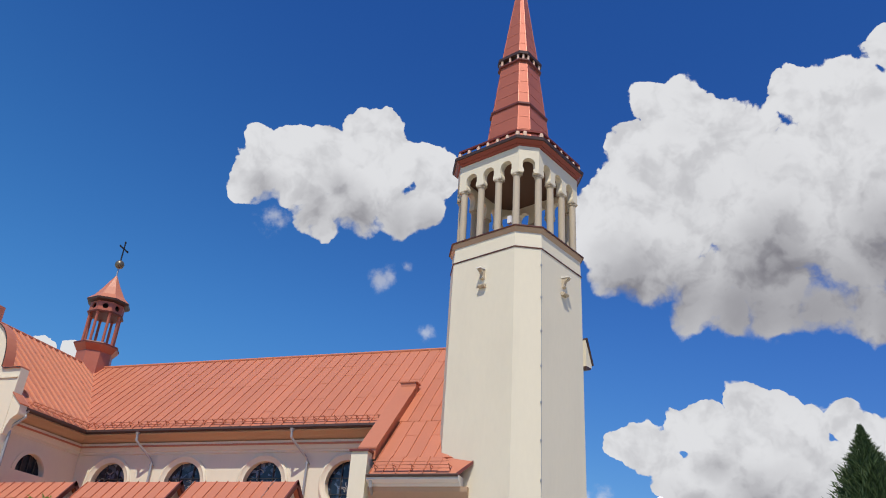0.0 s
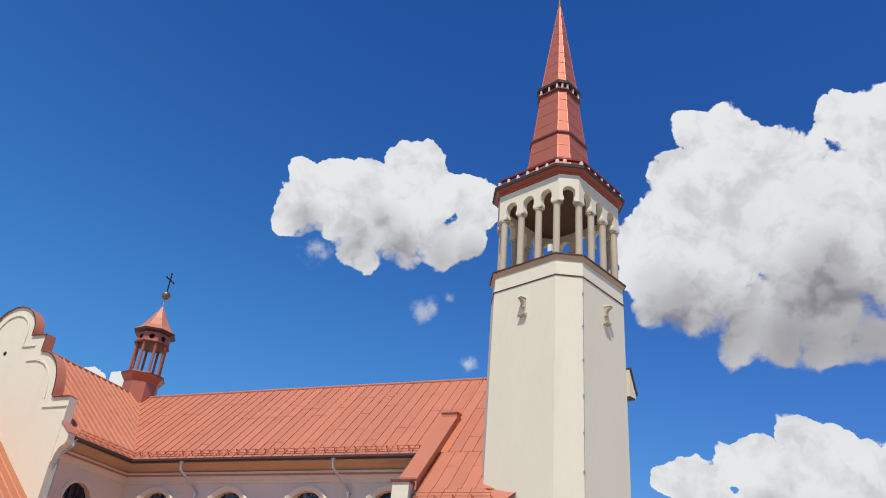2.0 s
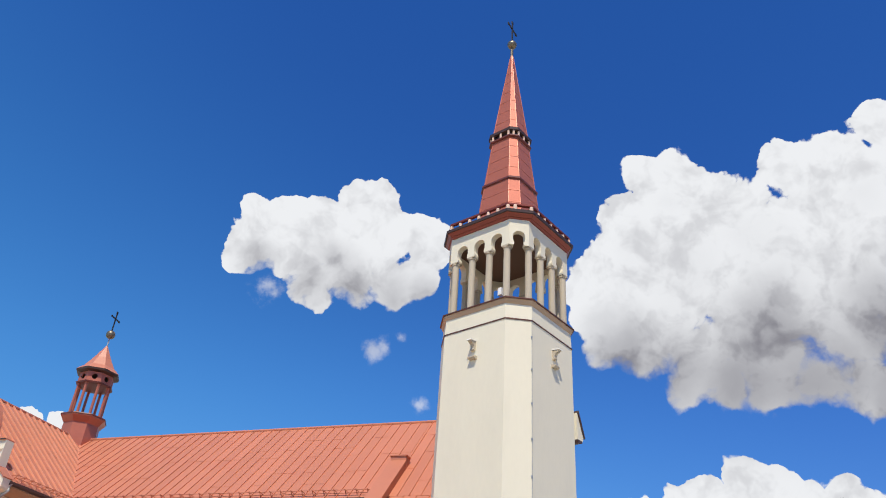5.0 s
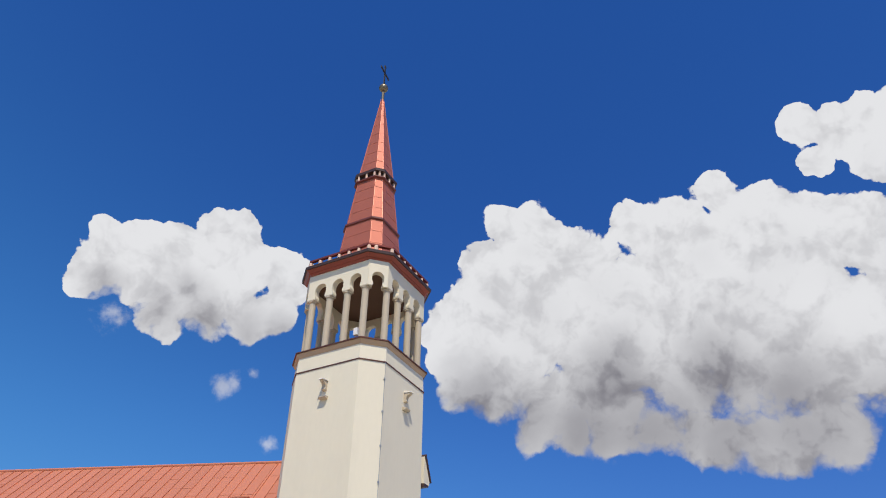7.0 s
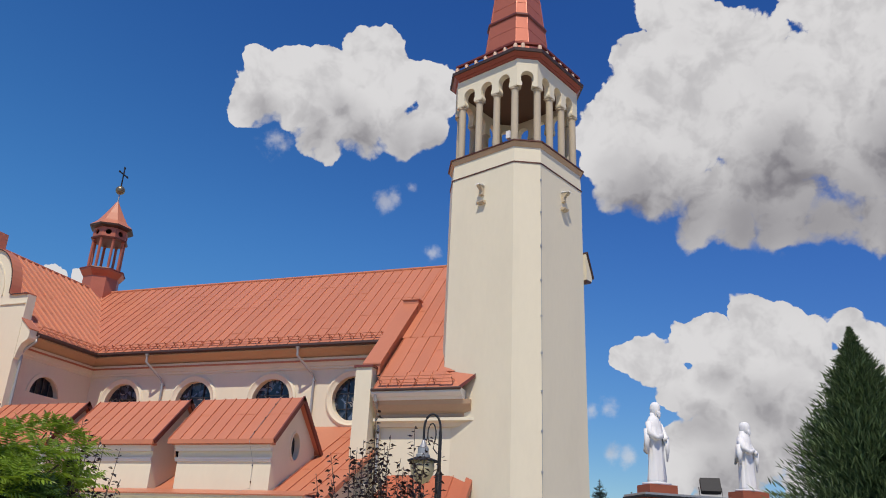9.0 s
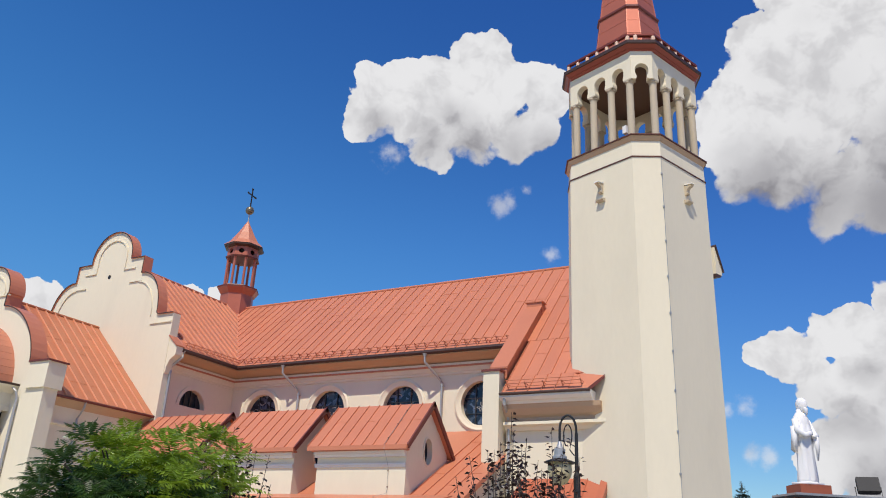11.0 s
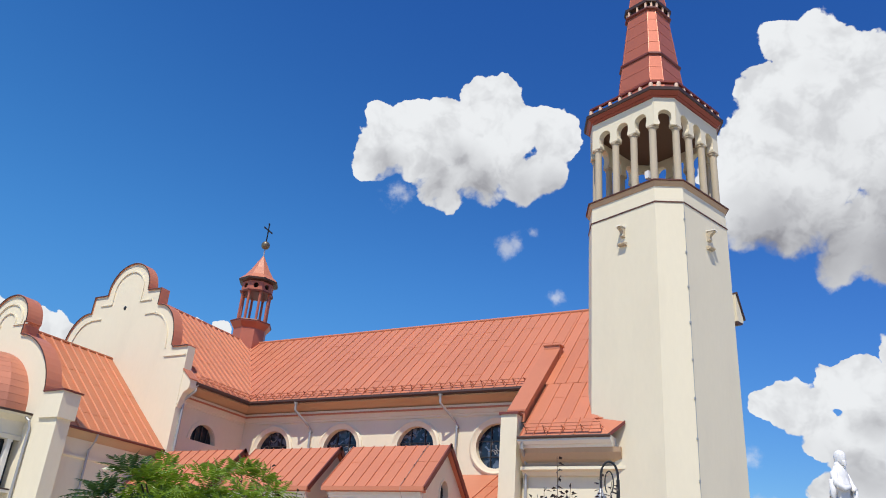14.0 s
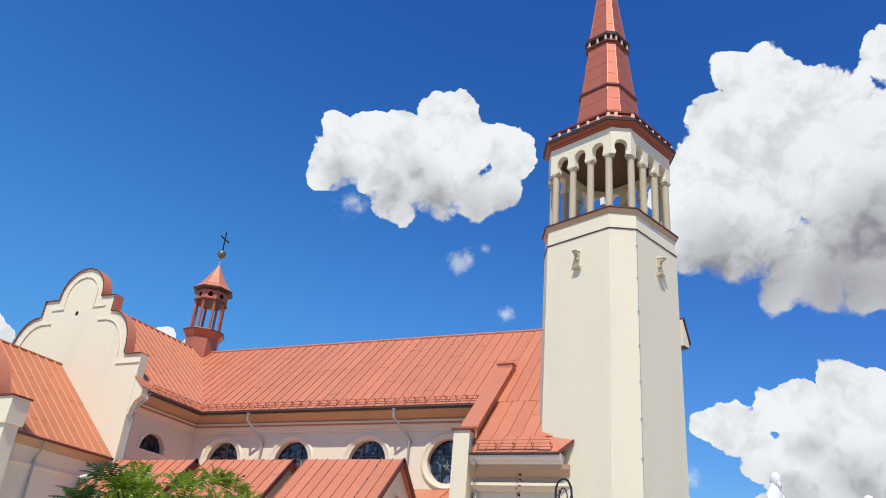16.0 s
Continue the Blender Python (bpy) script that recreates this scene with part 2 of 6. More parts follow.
# ---- materials ----
def mat(name, color, rough=0.7, metal=0.0, vary=0.08, grain=3.0, stain=0.0, stain_color=(0.3, 0.27, 0.22), bump=0.15, bump_scale=60.0, random_tone=0.0, island=0.0, streak=1.0, spec=0.5):
    """A surface with two scales of tone, stains, fine relief, and tone by object or by island."""
    m = bpy.data.materials.new(name)
    m.use_nodes = True
    n, l = m.node_tree.nodes, m.node_tree.links
    b = n["Principled BSDF"]
    b.inputs["Roughness"].default_value, b.inputs["Metallic"].default_value = rough, metal
    b.inputs["Specular IOR Level"].default_value = spec
    mp = n.new("ShaderNodeMapping")
    mp.inputs["Scale"].default_value = (1, 1, 1 / streak)
    geo = n.new("ShaderNodeNewGeometry")
    l.new(geo.outputs["Position"], mp.inputs["Vector"])
    big = n.new("ShaderNodeTexNoise")
    big.inputs["Scale"].default_value, big.inputs["Detail"].default_value = grain * 0.15, 5
    small = n.new("ShaderNodeTexNoise")
    small.inputs["Scale"].default_value, small.inputs["Detail"].default_value = grain * 4, 4
    for k in (big, small):
        l.new(mp.outputs[0], k.inputs["Vector"])

    def math_node(op, a, c):
        k = n.new("ShaderNodeMath")
        k.operation = op
        for i, v in enumerate((a, c)):
            if isinstance(v, (int, float)):
                k.inputs[i].default_value = v
            else:
                l.new(v, k.inputs[i])
        return k.outputs[0]

    total = math_node("ADD", math_node("MULTIPLY", math_node("SUBTRACT", big.outputs["Fac"], 0.5), 2.5 * vary),
                      math_node("MULTIPLY", math_node("SUBTRACT", small.outputs["Fac"], 0.5), 1.6 * vary))
    if random_tone:
        info = n.new("ShaderNodeObjectInfo")
        total = math_node("ADD", total, math_node("MULTIPLY", math_node("SUBTRACT", info.outputs["Random"], 0.5), random_tone))
    if island:
        total = math_node("ADD", total, math_node("MULTIPLY", math_node("SUBTRACT", geo.outputs["Random Per Island"], 0.5), island))
    hs = n.new("ShaderNodeHueSaturation")
    hs.inputs["Color"].default_value = (*color, 1)
    l.new(math_node("ADD", total, 1.0), hs.inputs["Value"])
    out = hs.outputs[0]
    if stain:
        mask_n = n.new("ShaderNodeTexNoise")
        mask_n.inputs["Scale"].default_value, mask_n.inputs["Detail"].default_value = grain * 0.4, 8
        l.new(mp.outputs[0], mask_n.inputs["Vector"])
        mr = n.new("ShaderNodeMapRange")
        mr.inputs[1].default_value, mr.inputs[2].default_value, mr.inputs[4].default_value = 0.52, 0.78, stain
        l.new(mask_n.outputs["Fac"], mr.inputs[0])
        mx = n.new("ShaderNodeMix")
        mx.data_type = "RGBA"
        mx.inputs["B"].default_value = (*stain_color, 1)
        l.new(mr.outputs[0], mx.inputs["Factor"])
        l.new(out, mx.inputs["A"])
        out = mx.outputs["Result"]
    l.new(out, b.inputs["Base Color"])
    if bump:
        bn = n.new("ShaderNodeTexNoise")
        bn.inputs["Scale"].default_value, bn.inputs["Detail"].default_value = bump_scale, 3
        l.new(geo.outputs["Position"], bn.inputs["Vector"])
        bp = n.new("ShaderNodeBump")
        bp.inputs["Strength"].default_value, bp.inputs["Distance"].default_value = bump, 0.01
        l.new(bn.outputs["Fac"], bp.inputs["Height"])
        l.new(bp.outputs[0], b.inputs["Normal"])
    return m


PLASTER = mat("cream_plaster", (0.75, 0.68, 0.515), 0.85, vary=0.035, grain=1.6, stain=0.16, stain_color=(0.52, 0.46, 0.36), bump=0.3, bump_scale=45, streak=3, spec=0.2)
OCHRE = mat("ochre_soffit_plaster", (0.52, 0.36, 0.23), 0.85, vary=0.05, grain=2, stain=0.2, stain_color=(0.4, 0.28, 0.18), bump=0.2, spec=0.2)
WHITE = mat("white_plaster", (0.76, 0.73, 0.66), 0.8, vary=0.03, grain=3, stain=0.15, stain_color=(0.5, 0.46, 0.4), bump=0.2, spec=0.2)
ROOF = mat("red_painted_metal_sheet", (0.53, 0.192, 0.104), 0.42, vary=0.05, grain=1.2, stain=0.2, stain_color=(0.42, 0.13, 0.085), bump=0.12, bump_scale=8, random_tone=0.11, streak=1.5, spec=0.4)
SPIRE = mat("copper_red_spire_sheet", (0.5, 0.15, 0.085), 0.42, 0.3, vary=0.06, grain=2, stain=0.25, stain_color=(0.33, 0.09, 0.05), bump=0.1, bump_scale=8, spec=0.4)
RUST = mat("orange_red_metal_sheet", (0.5, 0.17, 0.075), 0.38, vary=0.08, grain=2, stain=0.35, stain_color=(0.36, 0.13, 0.06), bump=0.12, bump_scale=8, random_tone=0.08)
COPPER = mat("copper_sheet", (0.58, 0.235, 0.14), 0.55, 0.45, vary=0.06, grain=2, stain=0.2, stain_color=(0.45, 0.16, 0.1), bump=0.08, bump_scale=10, random_tone=0.12)
DARK_RED = mat("dark_red_flashing", (0.15, 0.035, 0.025), 0.5, vary=0.1, bump=0.1)
BROWN_METAL = mat("brown_metal_cornice", (0.06, 0.03, 0.022), 0.5, vary=0.1, bump=0.1)
ZINC = mat("zinc_gutter_metal", (0.42, 0.42, 0.41), 0.45, 0.5, vary=0.08, bump=0.05)
BLACK = mat("black_painted_metal", (0.012, 0.012, 0.013), 0.65, vary=0.1, bump=0.05)
TRIM = mat("brown_copper_trim", (0.14, 0.055, 0.036), 0.42, 0.35, vary=0.1, bump=0.1)
CORNICE = mat("copper_red_cornice_sheet", (0.27, 0.062, 0.038), 0.34, 0.45, vary=0.08, bump=0.08)
SALMON = mat("pale_salmon_paint", (0.74, 0.5, 0.36), 0.6, vary=0.06, bump=0.1)
GOLD = mat("dull_gilded_metal", (0.2, 0.165, 0.11), 0.4, 0.6, vary=0.08, bump=0.05)
STONE = mat("sand_coloured_stone", (0.5, 0.42, 0.3), 0.8, vary=0.07, grain=4, stain=0.25, stain_color=(0.33, 0.27, 0.2), bump=0.3)
STATUE = mat("white_painted_stone", (0.8, 0.79, 0.77), 0.7, vary=0.02, bump=0.1)
BRICK = mat("red_brick", (0.34, 0.09, 0.045), 0.85, vary=0.1, grain=5, bump=0.4, random_tone=0.25)
MORTAR = mat("grey_mortar", (0.32, 0.27, 0.23), 0.95, vary=0.08, bump=0.4)
# darkened brown that paints the shade inside the belfry
CEILING = mat("dark_timber_ceiling", (0.13, 0.075, 0.045), 0.8, vary=0.1, bump=0.2)
PINK = mat("pink_plaster_column", (0.6, 0.36, 0.27), 0.8, vary=0.06, bump=0.25)
# unseen ground, pale tone chosen to throw warm fill on shaded walls
BOUNCE_GROUND = mat("pale_gravel", (0.47, 0.425, 0.33), 0.9, vary=0.2, grain=2, bump=0.8, bump_scale=30)
FRAME = mat("dark_window_bars", (0.03, 0.03, 0.032), 0.5, vary=0.05, bump=0)
# roof red lightened: the sun's glint on the seams is painted in
SEAM = mat("faded_red_seam_edge", (0.69, 0.31, 0.185), 0.4, vary=0.08, grain=2, bump=0.05)
PORCH = mat("deep_red_porch_sheet", (0.43, 0.12, 0.058), 0.42, vary=0.07, grain=2, stain=0.25, stain_color=(0.3, 0.09, 0.05), bump=0.1, bump_scale=8, random_tone=0.1)
WOOD = mat("red_brown_boards", (0.33, 0.075, 0.03), 0.6, vary=0.12, grain=4, bump=0.2, random_tone=0.2)
BARK = mat("grey_brown_bark", (0.1, 0.075, 0.055), 0.9, vary=0.2, grain=6, bump=0.8)
NEEDLE = mat("dark_green_needles", (0.1, 0.15, 0.055), 0.7, vary=0.15, bump=0, island=0.8)
BLUE_NEEDLE = mat("blue_green_needles", (0.045, 0.08, 0.06), 0.7, vary=0.15, bump=0, island=0.8)


def leaf_mat(name, color, glow, island):
    m = mat(name, color, 0.34, vary=0.12, grain=4, bump=0, island=island)
    n, l = m.node_tree.nodes, m.node_tree.links
    b = n["Principled BSDF"]
    tr = n.new("ShaderNodeBsdfTranslucent")
    tr.inputs[0].default_value = (*glow, 1)
    mx = n.new("ShaderNodeMixShader")
    mx.inputs[0].default_value = 0.3
    l.new(b.outputs[0], mx.inputs[1])
    l.new(tr.outputs[0], mx.inputs[2])
    l.new(mx.outputs[0], n["Material Output"].inputs[0])
    return m


# tree crown: deep green carries its lower shade, yellow-green its sunlit young top
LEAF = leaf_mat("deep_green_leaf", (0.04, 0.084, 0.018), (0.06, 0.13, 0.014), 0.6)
BRIGHT_LEAF = leaf_mat("young_yellow_green_leaf", (0.19, 0.28, 0.03), (0.34, 0.48, 0.025), 0.8)
DARK_LEAF = leaf_mat("dark_purple_leaf", (0.022, 0.014, 0.013), (0.05, 0.015, 0.01), 0.8)
IVORY = leaf_mat("ivory_lamp_glass", (0.8, 0.7, 0.42), (0.9, 0.8, 0.5), 0.0)
BUSH_LEAF = leaf_mat("yellow_green_leaf", (0.16, 0.15, 0.03), (0.2, 0.2, 0.03), 0.8)


def glass_mat(name, dark, light, scale):
    """Leaded church glass seen from outside: dark, glossy, with a faint mosaic of tones."""
    m = bpy.data.materials.new(name)
    m.use_nodes = True
    n, l = m.node_tree.nodes, m.node_tree.links
    b = n["Principled BSDF"]
    b.inputs["Roughness"].default_value = 0.12
    geo = n.new("ShaderNodeNewGeometry")
    vo = n.new("ShaderNodeTexVoronoi")
    vo.inputs["Scale"].default_value = scale
    l.new(geo.outputs["Position"], vo.inputs["Vector"])
    cr = n.new("ShaderNodeValToRGB")
    cr.color_ramp.elements[0].color, cr.color_ramp.elements[1].color = (*dark, 1), (*light, 1)
    cr.color_ramp.elements[0].position, cr.color_ramp.elements[1].position = 0.45, 0.95
    sep = n.new("ShaderNodeSeparateColor")
    l.new(vo.outputs["Color"], sep.inputs[0])
    l.new(sep.outputs[0], cr.inputs[0])
    l.new(cr.outputs[0], b.inputs["Base Color"])
    return m


STAINED = glass_mat("stained_glass", (0.012, 0.018, 0.03), (0.13, 0.17, 0.24), 4.5)
DARK_GLASS = glass_mat("dark_window_glass", (0.02, 0.024, 0.028), (0.045, 0.05, 0.055), 1.2)


# ---- mesh helpers ----
def bmn():
    return bmesh.new()


def part(name, bm, material, parent=None, label="", smooth=False):
    me = bpy.data.meshes.new(name)
    bmesh.ops.recalc_face_normals(bm, faces=bm.faces)
    if smooth:
        for f in bm.faces:
            f.smooth = True
    bm.to_mesh(me)
    bm.free()
    me.materials.append(material)
    ob = new(name, me)
    if parent:
        ob.parent = parent
    if label:
        ob["label"] = label
    return ob


def again(ob, m, parent=None):
    """The same mesh once more, as an object of its own at the pose m."""
    o = new(ob.name.split(".")[0], ob.data)
    o.parent = parent or ob.parent
    o.matrix_basis = m
    if ob.get("label"):
        o["label"] = ob["label"]
    return o


def thing(name, label, category, at=(0, 0, 0), group="", kind=""):
    e = new(name)
    e.empty_display_size = 0.2
    e.location = at
    return tagged(e, label, category, group, kind)


def box(bm, x0, x1, y0, y1, z0, z1, m=None):
    v = [Vector(p) for p in ((x0, y0, z0), (x1, y0, z0), (x1, y1, z0), (x0, y1, z0), (x0, y0, z1), (x1, y0, z1), (x1, y1, z1), (x0, y1, z1))]
    v = [bm.verts.new(m @ p if m else p) for p in v]
    for f in ((3, 2, 1, 0), (4, 5, 6, 7), (0, 1, 5, 4), (1, 2, 6, 5), (2, 3, 7, 6), (3, 0, 4, 7)):
        bm.faces.new([v[i] for i in f])


def loft(bm, rings, cap=True, closed=True):
    rows = [[bm.verts.new(p) for p in ring] for ring in rings]
    n = len(rows[0])
    for a, b in zip(rows, rows[1:]):
        for i in range(n if closed else n - 1):
            bm.faces.new((a[i], a[(i + 1) % n], b[(i + 1) % n], b[i]))
    if cap:
        bm.faces.new(rows[0][::-1])
        bm.faces.new(rows[-1])


def prism(bm, outline, y0, y1, m=None):
    """A closed outline of (x, z) points, pushed from y0 to y1."""
    a = [Vector((x, y0, z)) for x, z in outline]
    b = [Vector((x, y1, z)) for x, z in outline]
    loft(bm, [[m @ p if m else p for p in a], [m @ p if m else p for p in b]])


def slab(bm, quad, thick):
    q = [Vector(p) for p in quad]
    n = (q[1] - q[0]).cross(q[-1] - q[0]).normalized() * thick
    loft(bm, [[p - n for p in q], q])


def ring(r, z, n=16, cx=0.0, cy=0.0, turn=0.0):
    return [Vector((cx + r * math.cos(turn + 2 * math.pi * i / n), cy + r * math.sin(turn + 2 * math.pi * i / n), z)) for i in range(n)]


def lathe(bm, profile, n=16, cx=0.0, cy=0.0, turn=0.0):
    loft(bm, [ring(max(r, 0.002), z, n, cx, cy, turn) for r, z in profile])


def tube(bm, points, r, n=6, r_end=None):
    """A round bar along points."""
    pts = [Vector(p) for p in points]
    rows = []
    for i, p in enumerate(pts):
        d = (pts[min(i + 1, len(pts) - 1)] - pts[max(i - 1, 0)]).normalized()
        s = d.cross(Vector((0.31, 0.17, 0.93))).normalized()
        u = s.cross(d)
        k = r + ((r_end if r_end is not None else r) - r) * i / (len(pts) - 1)
        rows.append([p + (s * math.cos(2 * math.pi * j / n) + u * math.sin(2 * math.pi * j / n)) * k for j in range(n)])
    loft(bm, rows)


def ribbon(bm, pts, y0, y1, out, m=None):
    """A strip of thickness out on the upper side of an open line of (x, z) points, from y0 to y1 deep."""
    n = len(pts)
    off = []
    for i in range(n):
        a, b = Vector(pts[max(i - 1, 0)]), Vector(pts[min(i + 1, n - 1)])
        d = (b - a).normalized()
        off.append(Vector(pts[i]) + Vector((d.y, -d.x)) * out)
    rows = []
    for p, q in zip(pts, off):
        r = [Vector((p[0], y0, p[1])), Vector((p[0], y1, p[1])), Vector((q.x, y1, q.y)), Vector((q.x, y0, q.y))]
        rows.append([m @ k if m else k for k in r])
    loft(bm, rows)


def arc(cx, cz, r, a0, a1, n, rz=None):
    return [(cx + r * math.cos(radians(a0 + (a1 - a0) * i / n)), cz + (rz or r) * math.sin(radians(a0 + (a1 - a0) * i / n))) for i in range(n + 1)]


def pierced(bm, x0, x1, z0, z1, hole, y0, y1, m=None):
    """A wall cell with one opening, a closed outline of (x, z) round its own middle."""
    cx, cz = sum(p[0] for p in hole) / len(hole), sum(p[1] for p in hole) / len(hole)

    def rim(p):
        dx, dz = p[0] - cx, p[1] - cz
        k = min(((x1 if dx > 0 else x0) - cx) / dx if abs(dx) > 1e-6 else 1e9, ((z1 if dz > 0 else z0) - cz) / dz if abs(dz) > 1e-6 else 1e9)
        return (cx + dx * k, cz + dz * k)

    pts = list(hole)
    for corner in ((x0, z0), (x1, z0), (x1, z1), (x0, z1)):
        ang = math.atan2(corner[1] - cz, corner[0] - cx)
        best, gap = 0, 9
        for i in range(len(pts)):
            d = abs(math.atan2(math.sin(math.atan2(pts[i][1] - cz, pts[i][0] - cx) - ang), math.cos(math.atan2(pts[i][1] - cz, pts[i][0] - cx) - ang)))
            if d < gap:
                best, gap = i, d
        pts[best] = (*pts[best][:2], corner)
    rows = []
    for inner in (False, True):
        for y in (y0, y1):
            rows.append([Vector((*((p[0], y, p[1]) if inner else (lambda c: (c[0], y, c[1]))(p[2] if len(p) > 2 else rim(p))),)) for p in pts])
    vs = [[bm.verts.new(m @ p if m else p) for p in row] for row in rows]
    n = len(pts)
    for i in range(n):
        j = (i + 1) % n
        for a, b in ((0, 2), (2, 3), (3, 1), (1, 0)):
            bm.faces.new((vs[a][i], vs[a][j], vs[b][j], vs[b][i]))


def sheet_roof(deck, p0, u, v, width, length, pitch_w, material, rib=0.06, edge=0.013):
    """Standing-seam sheets as single pieces: from the eave corner p0 along u (eave) and v (up the slope)."""
    u, v = Vector(u).normalized(), Vector(v).normalized()
    w = u.cross(v).normalized()
    n = max(1, round(width / pitch_w))
    pw = width / n
    kinds = []
    for laps in ((0.33, 0.8), (0.55,), (0.18, 0.66)) if length > 5 else ((), (0.6,), ()):
        bm = bmn()
        cuts = [0.0] + [k * length for k in laps] + [length]
        for a, b in zip(cuts, cuts[1:]):
            q = [(0, a - (0.04 if a else 0), 0.018 if a else 0.012), (pw - 0.012, a - (0.04 if a else 0), 0.018 if a else 0.012), (pw - 0.012, b, 0.005), (0, b, 0.005)]
            loft(bm, [[(x, y, z - 0.02) for x, y, z in q], q])
        flat = len(bm.faces)
        box(bm, -edge, edge, 0, length, -0.01, rib)
        bm.faces.ensure_lookup_table()
        for f in bm.faces[flat:]:
            f.material_index = 1
        me = part("roof_sheet", bm, material, deck)
        # thick ribs take the lighter red that paints sunlight on the seams
        me.data.materials.append(SEAM if edge > 0.015 else material)
        kinds.append(me)
    m0 = Matrix((u, v, w)).transposed().to_4x4()
    rnd = random.Random(int(abs(p0[0] * 7 + p0[1] * 3)))
    for i in range(n):
        pose_m = Matrix.Translation(Vector(p0) + u * (pw * i) + w * 0.012) @ m0
        if i < 3:
            kinds[i].matrix_basis = pose_m
        else:
            again(kinds[rnd.randrange(3)], pose_m)
    for k in range(n, 3):
        bpy.data.objects.remove(kinds[k])


def snow_guard(a, b, up, count, label, rows=2):
    """A rail of bars on brackets along an eave from a to b; up is the slope's upward way."""
    a, b, up = Vector(a), Vector(b), Vector(up).normalized()
    g = thing("snow_guard", label, "snow guard", a, "snow guards on the eaves")
    d = (b - a)
    nrm = d.normalized().cross(up)
    for k in range(rows):
        bm = bmn()
        tube(bm, [nrm * (0.12 + 0.17 * k), d + nrm * (0.12 + 0.17 * k)], 0.022, 5)
        part("rail", bm, ROOF, g)
    bm = bmn()
    tube(bm, [Vector((0, 0, 0)), nrm * 0.36], 0.026, 4)
    tube(bm, [nrm * 0.3, up * 0.28], 0.02, 4)
    first = part("bracket", bm, ROOF, g, "red bracket")
    first.location = d * 0.01
    for i in range(1, count):
        again(first, Matrix.Translation(d * (0.01 + 0.98 * i / (count - 1))))
    return g


def settle(e, base):
    """Moves a thing's own point to its base and leaves its parts where they are."""
    e.location = base
    for c in e.children:
        c.matrix_parent_inverse = Matrix.Translation(-Vector(base))


# ---- ground ----
# out of view; its assumed pale surface acts as a reflector
bm = bmn()
N = 40
grid = [[bm.verts.new((-900 + 1800 * i / N, -900 + 1800 * j / N, 0)) for j in range(N + 1)] for i in range(N + 1)]
for i in range(N):
    for j in range(N):
        bm.faces.new((grid[i][j], grid[i + 1][j], grid[i + 1][j + 1], grid[i][j + 1]))
ground = part("ground", bm, BOUNCE_GROUND)
tagged(ground, "unseen ground round the church, made pale to bounce light", "ground", kind="structure")

# ---- church: nave and transept ----
church = thing("church", "cream plastered church with red sheet-metal roofs and curved gables", "church")
WALL_Y, EAVE_Y, EAVE_Z, RIDGE_Y, RIDGE_Z = 37.0, 36.0, 12.0, 42.3, 18.09
TX, T_EAVE, T_WALL = -39.9, -33.26, -34.25
SLOPE = Vector((0, RIDGE_Y - EAVE_Y, RIDGE_Z - EAVE_Z))

WINDOWS = [-31.85, -27.0, -22.15, -17.4]
bm = bmn()
edges = [-34.3, -29.4, -24.55, -19.8, -14.9]
for cx, a, b in zip(WINDOWS, edges, edges[1:]):
    pierced(bm, a, b, 6.0, 11.9, arc(cx, 9.27, 1.14, -90, 258.75, 31), WALL_Y, WALL_Y + 0.45)
box(bm, -34.3, -9.0, WALL_Y, WALL_Y + 0.45, 0, 6.0)
box(bm, -14.9, -9.0, WALL_Y, WALL_Y + 0.45, 6.0, 11.9)
box(bm, -9.4, -9.0, WALL_Y + 0.45, 47.2, 0, 12.6)
box(bm, -34.3, -9.0, 47.2, 47.65, 0, 12.0)
part("nave_wall", bm, PLASTER, church)

bm = bmn()
prism(bm, [(47.2, 12.0), (37.1, 12.0), (42.3, 17.3)], -9.4, -9.05, Matrix(((0, 1, 0, 0), (1, 0, 0, 0), (0, 0, 1, 0), (0, 0, 0, 1))))
part("gable_wall", bm, PLASTER, church)

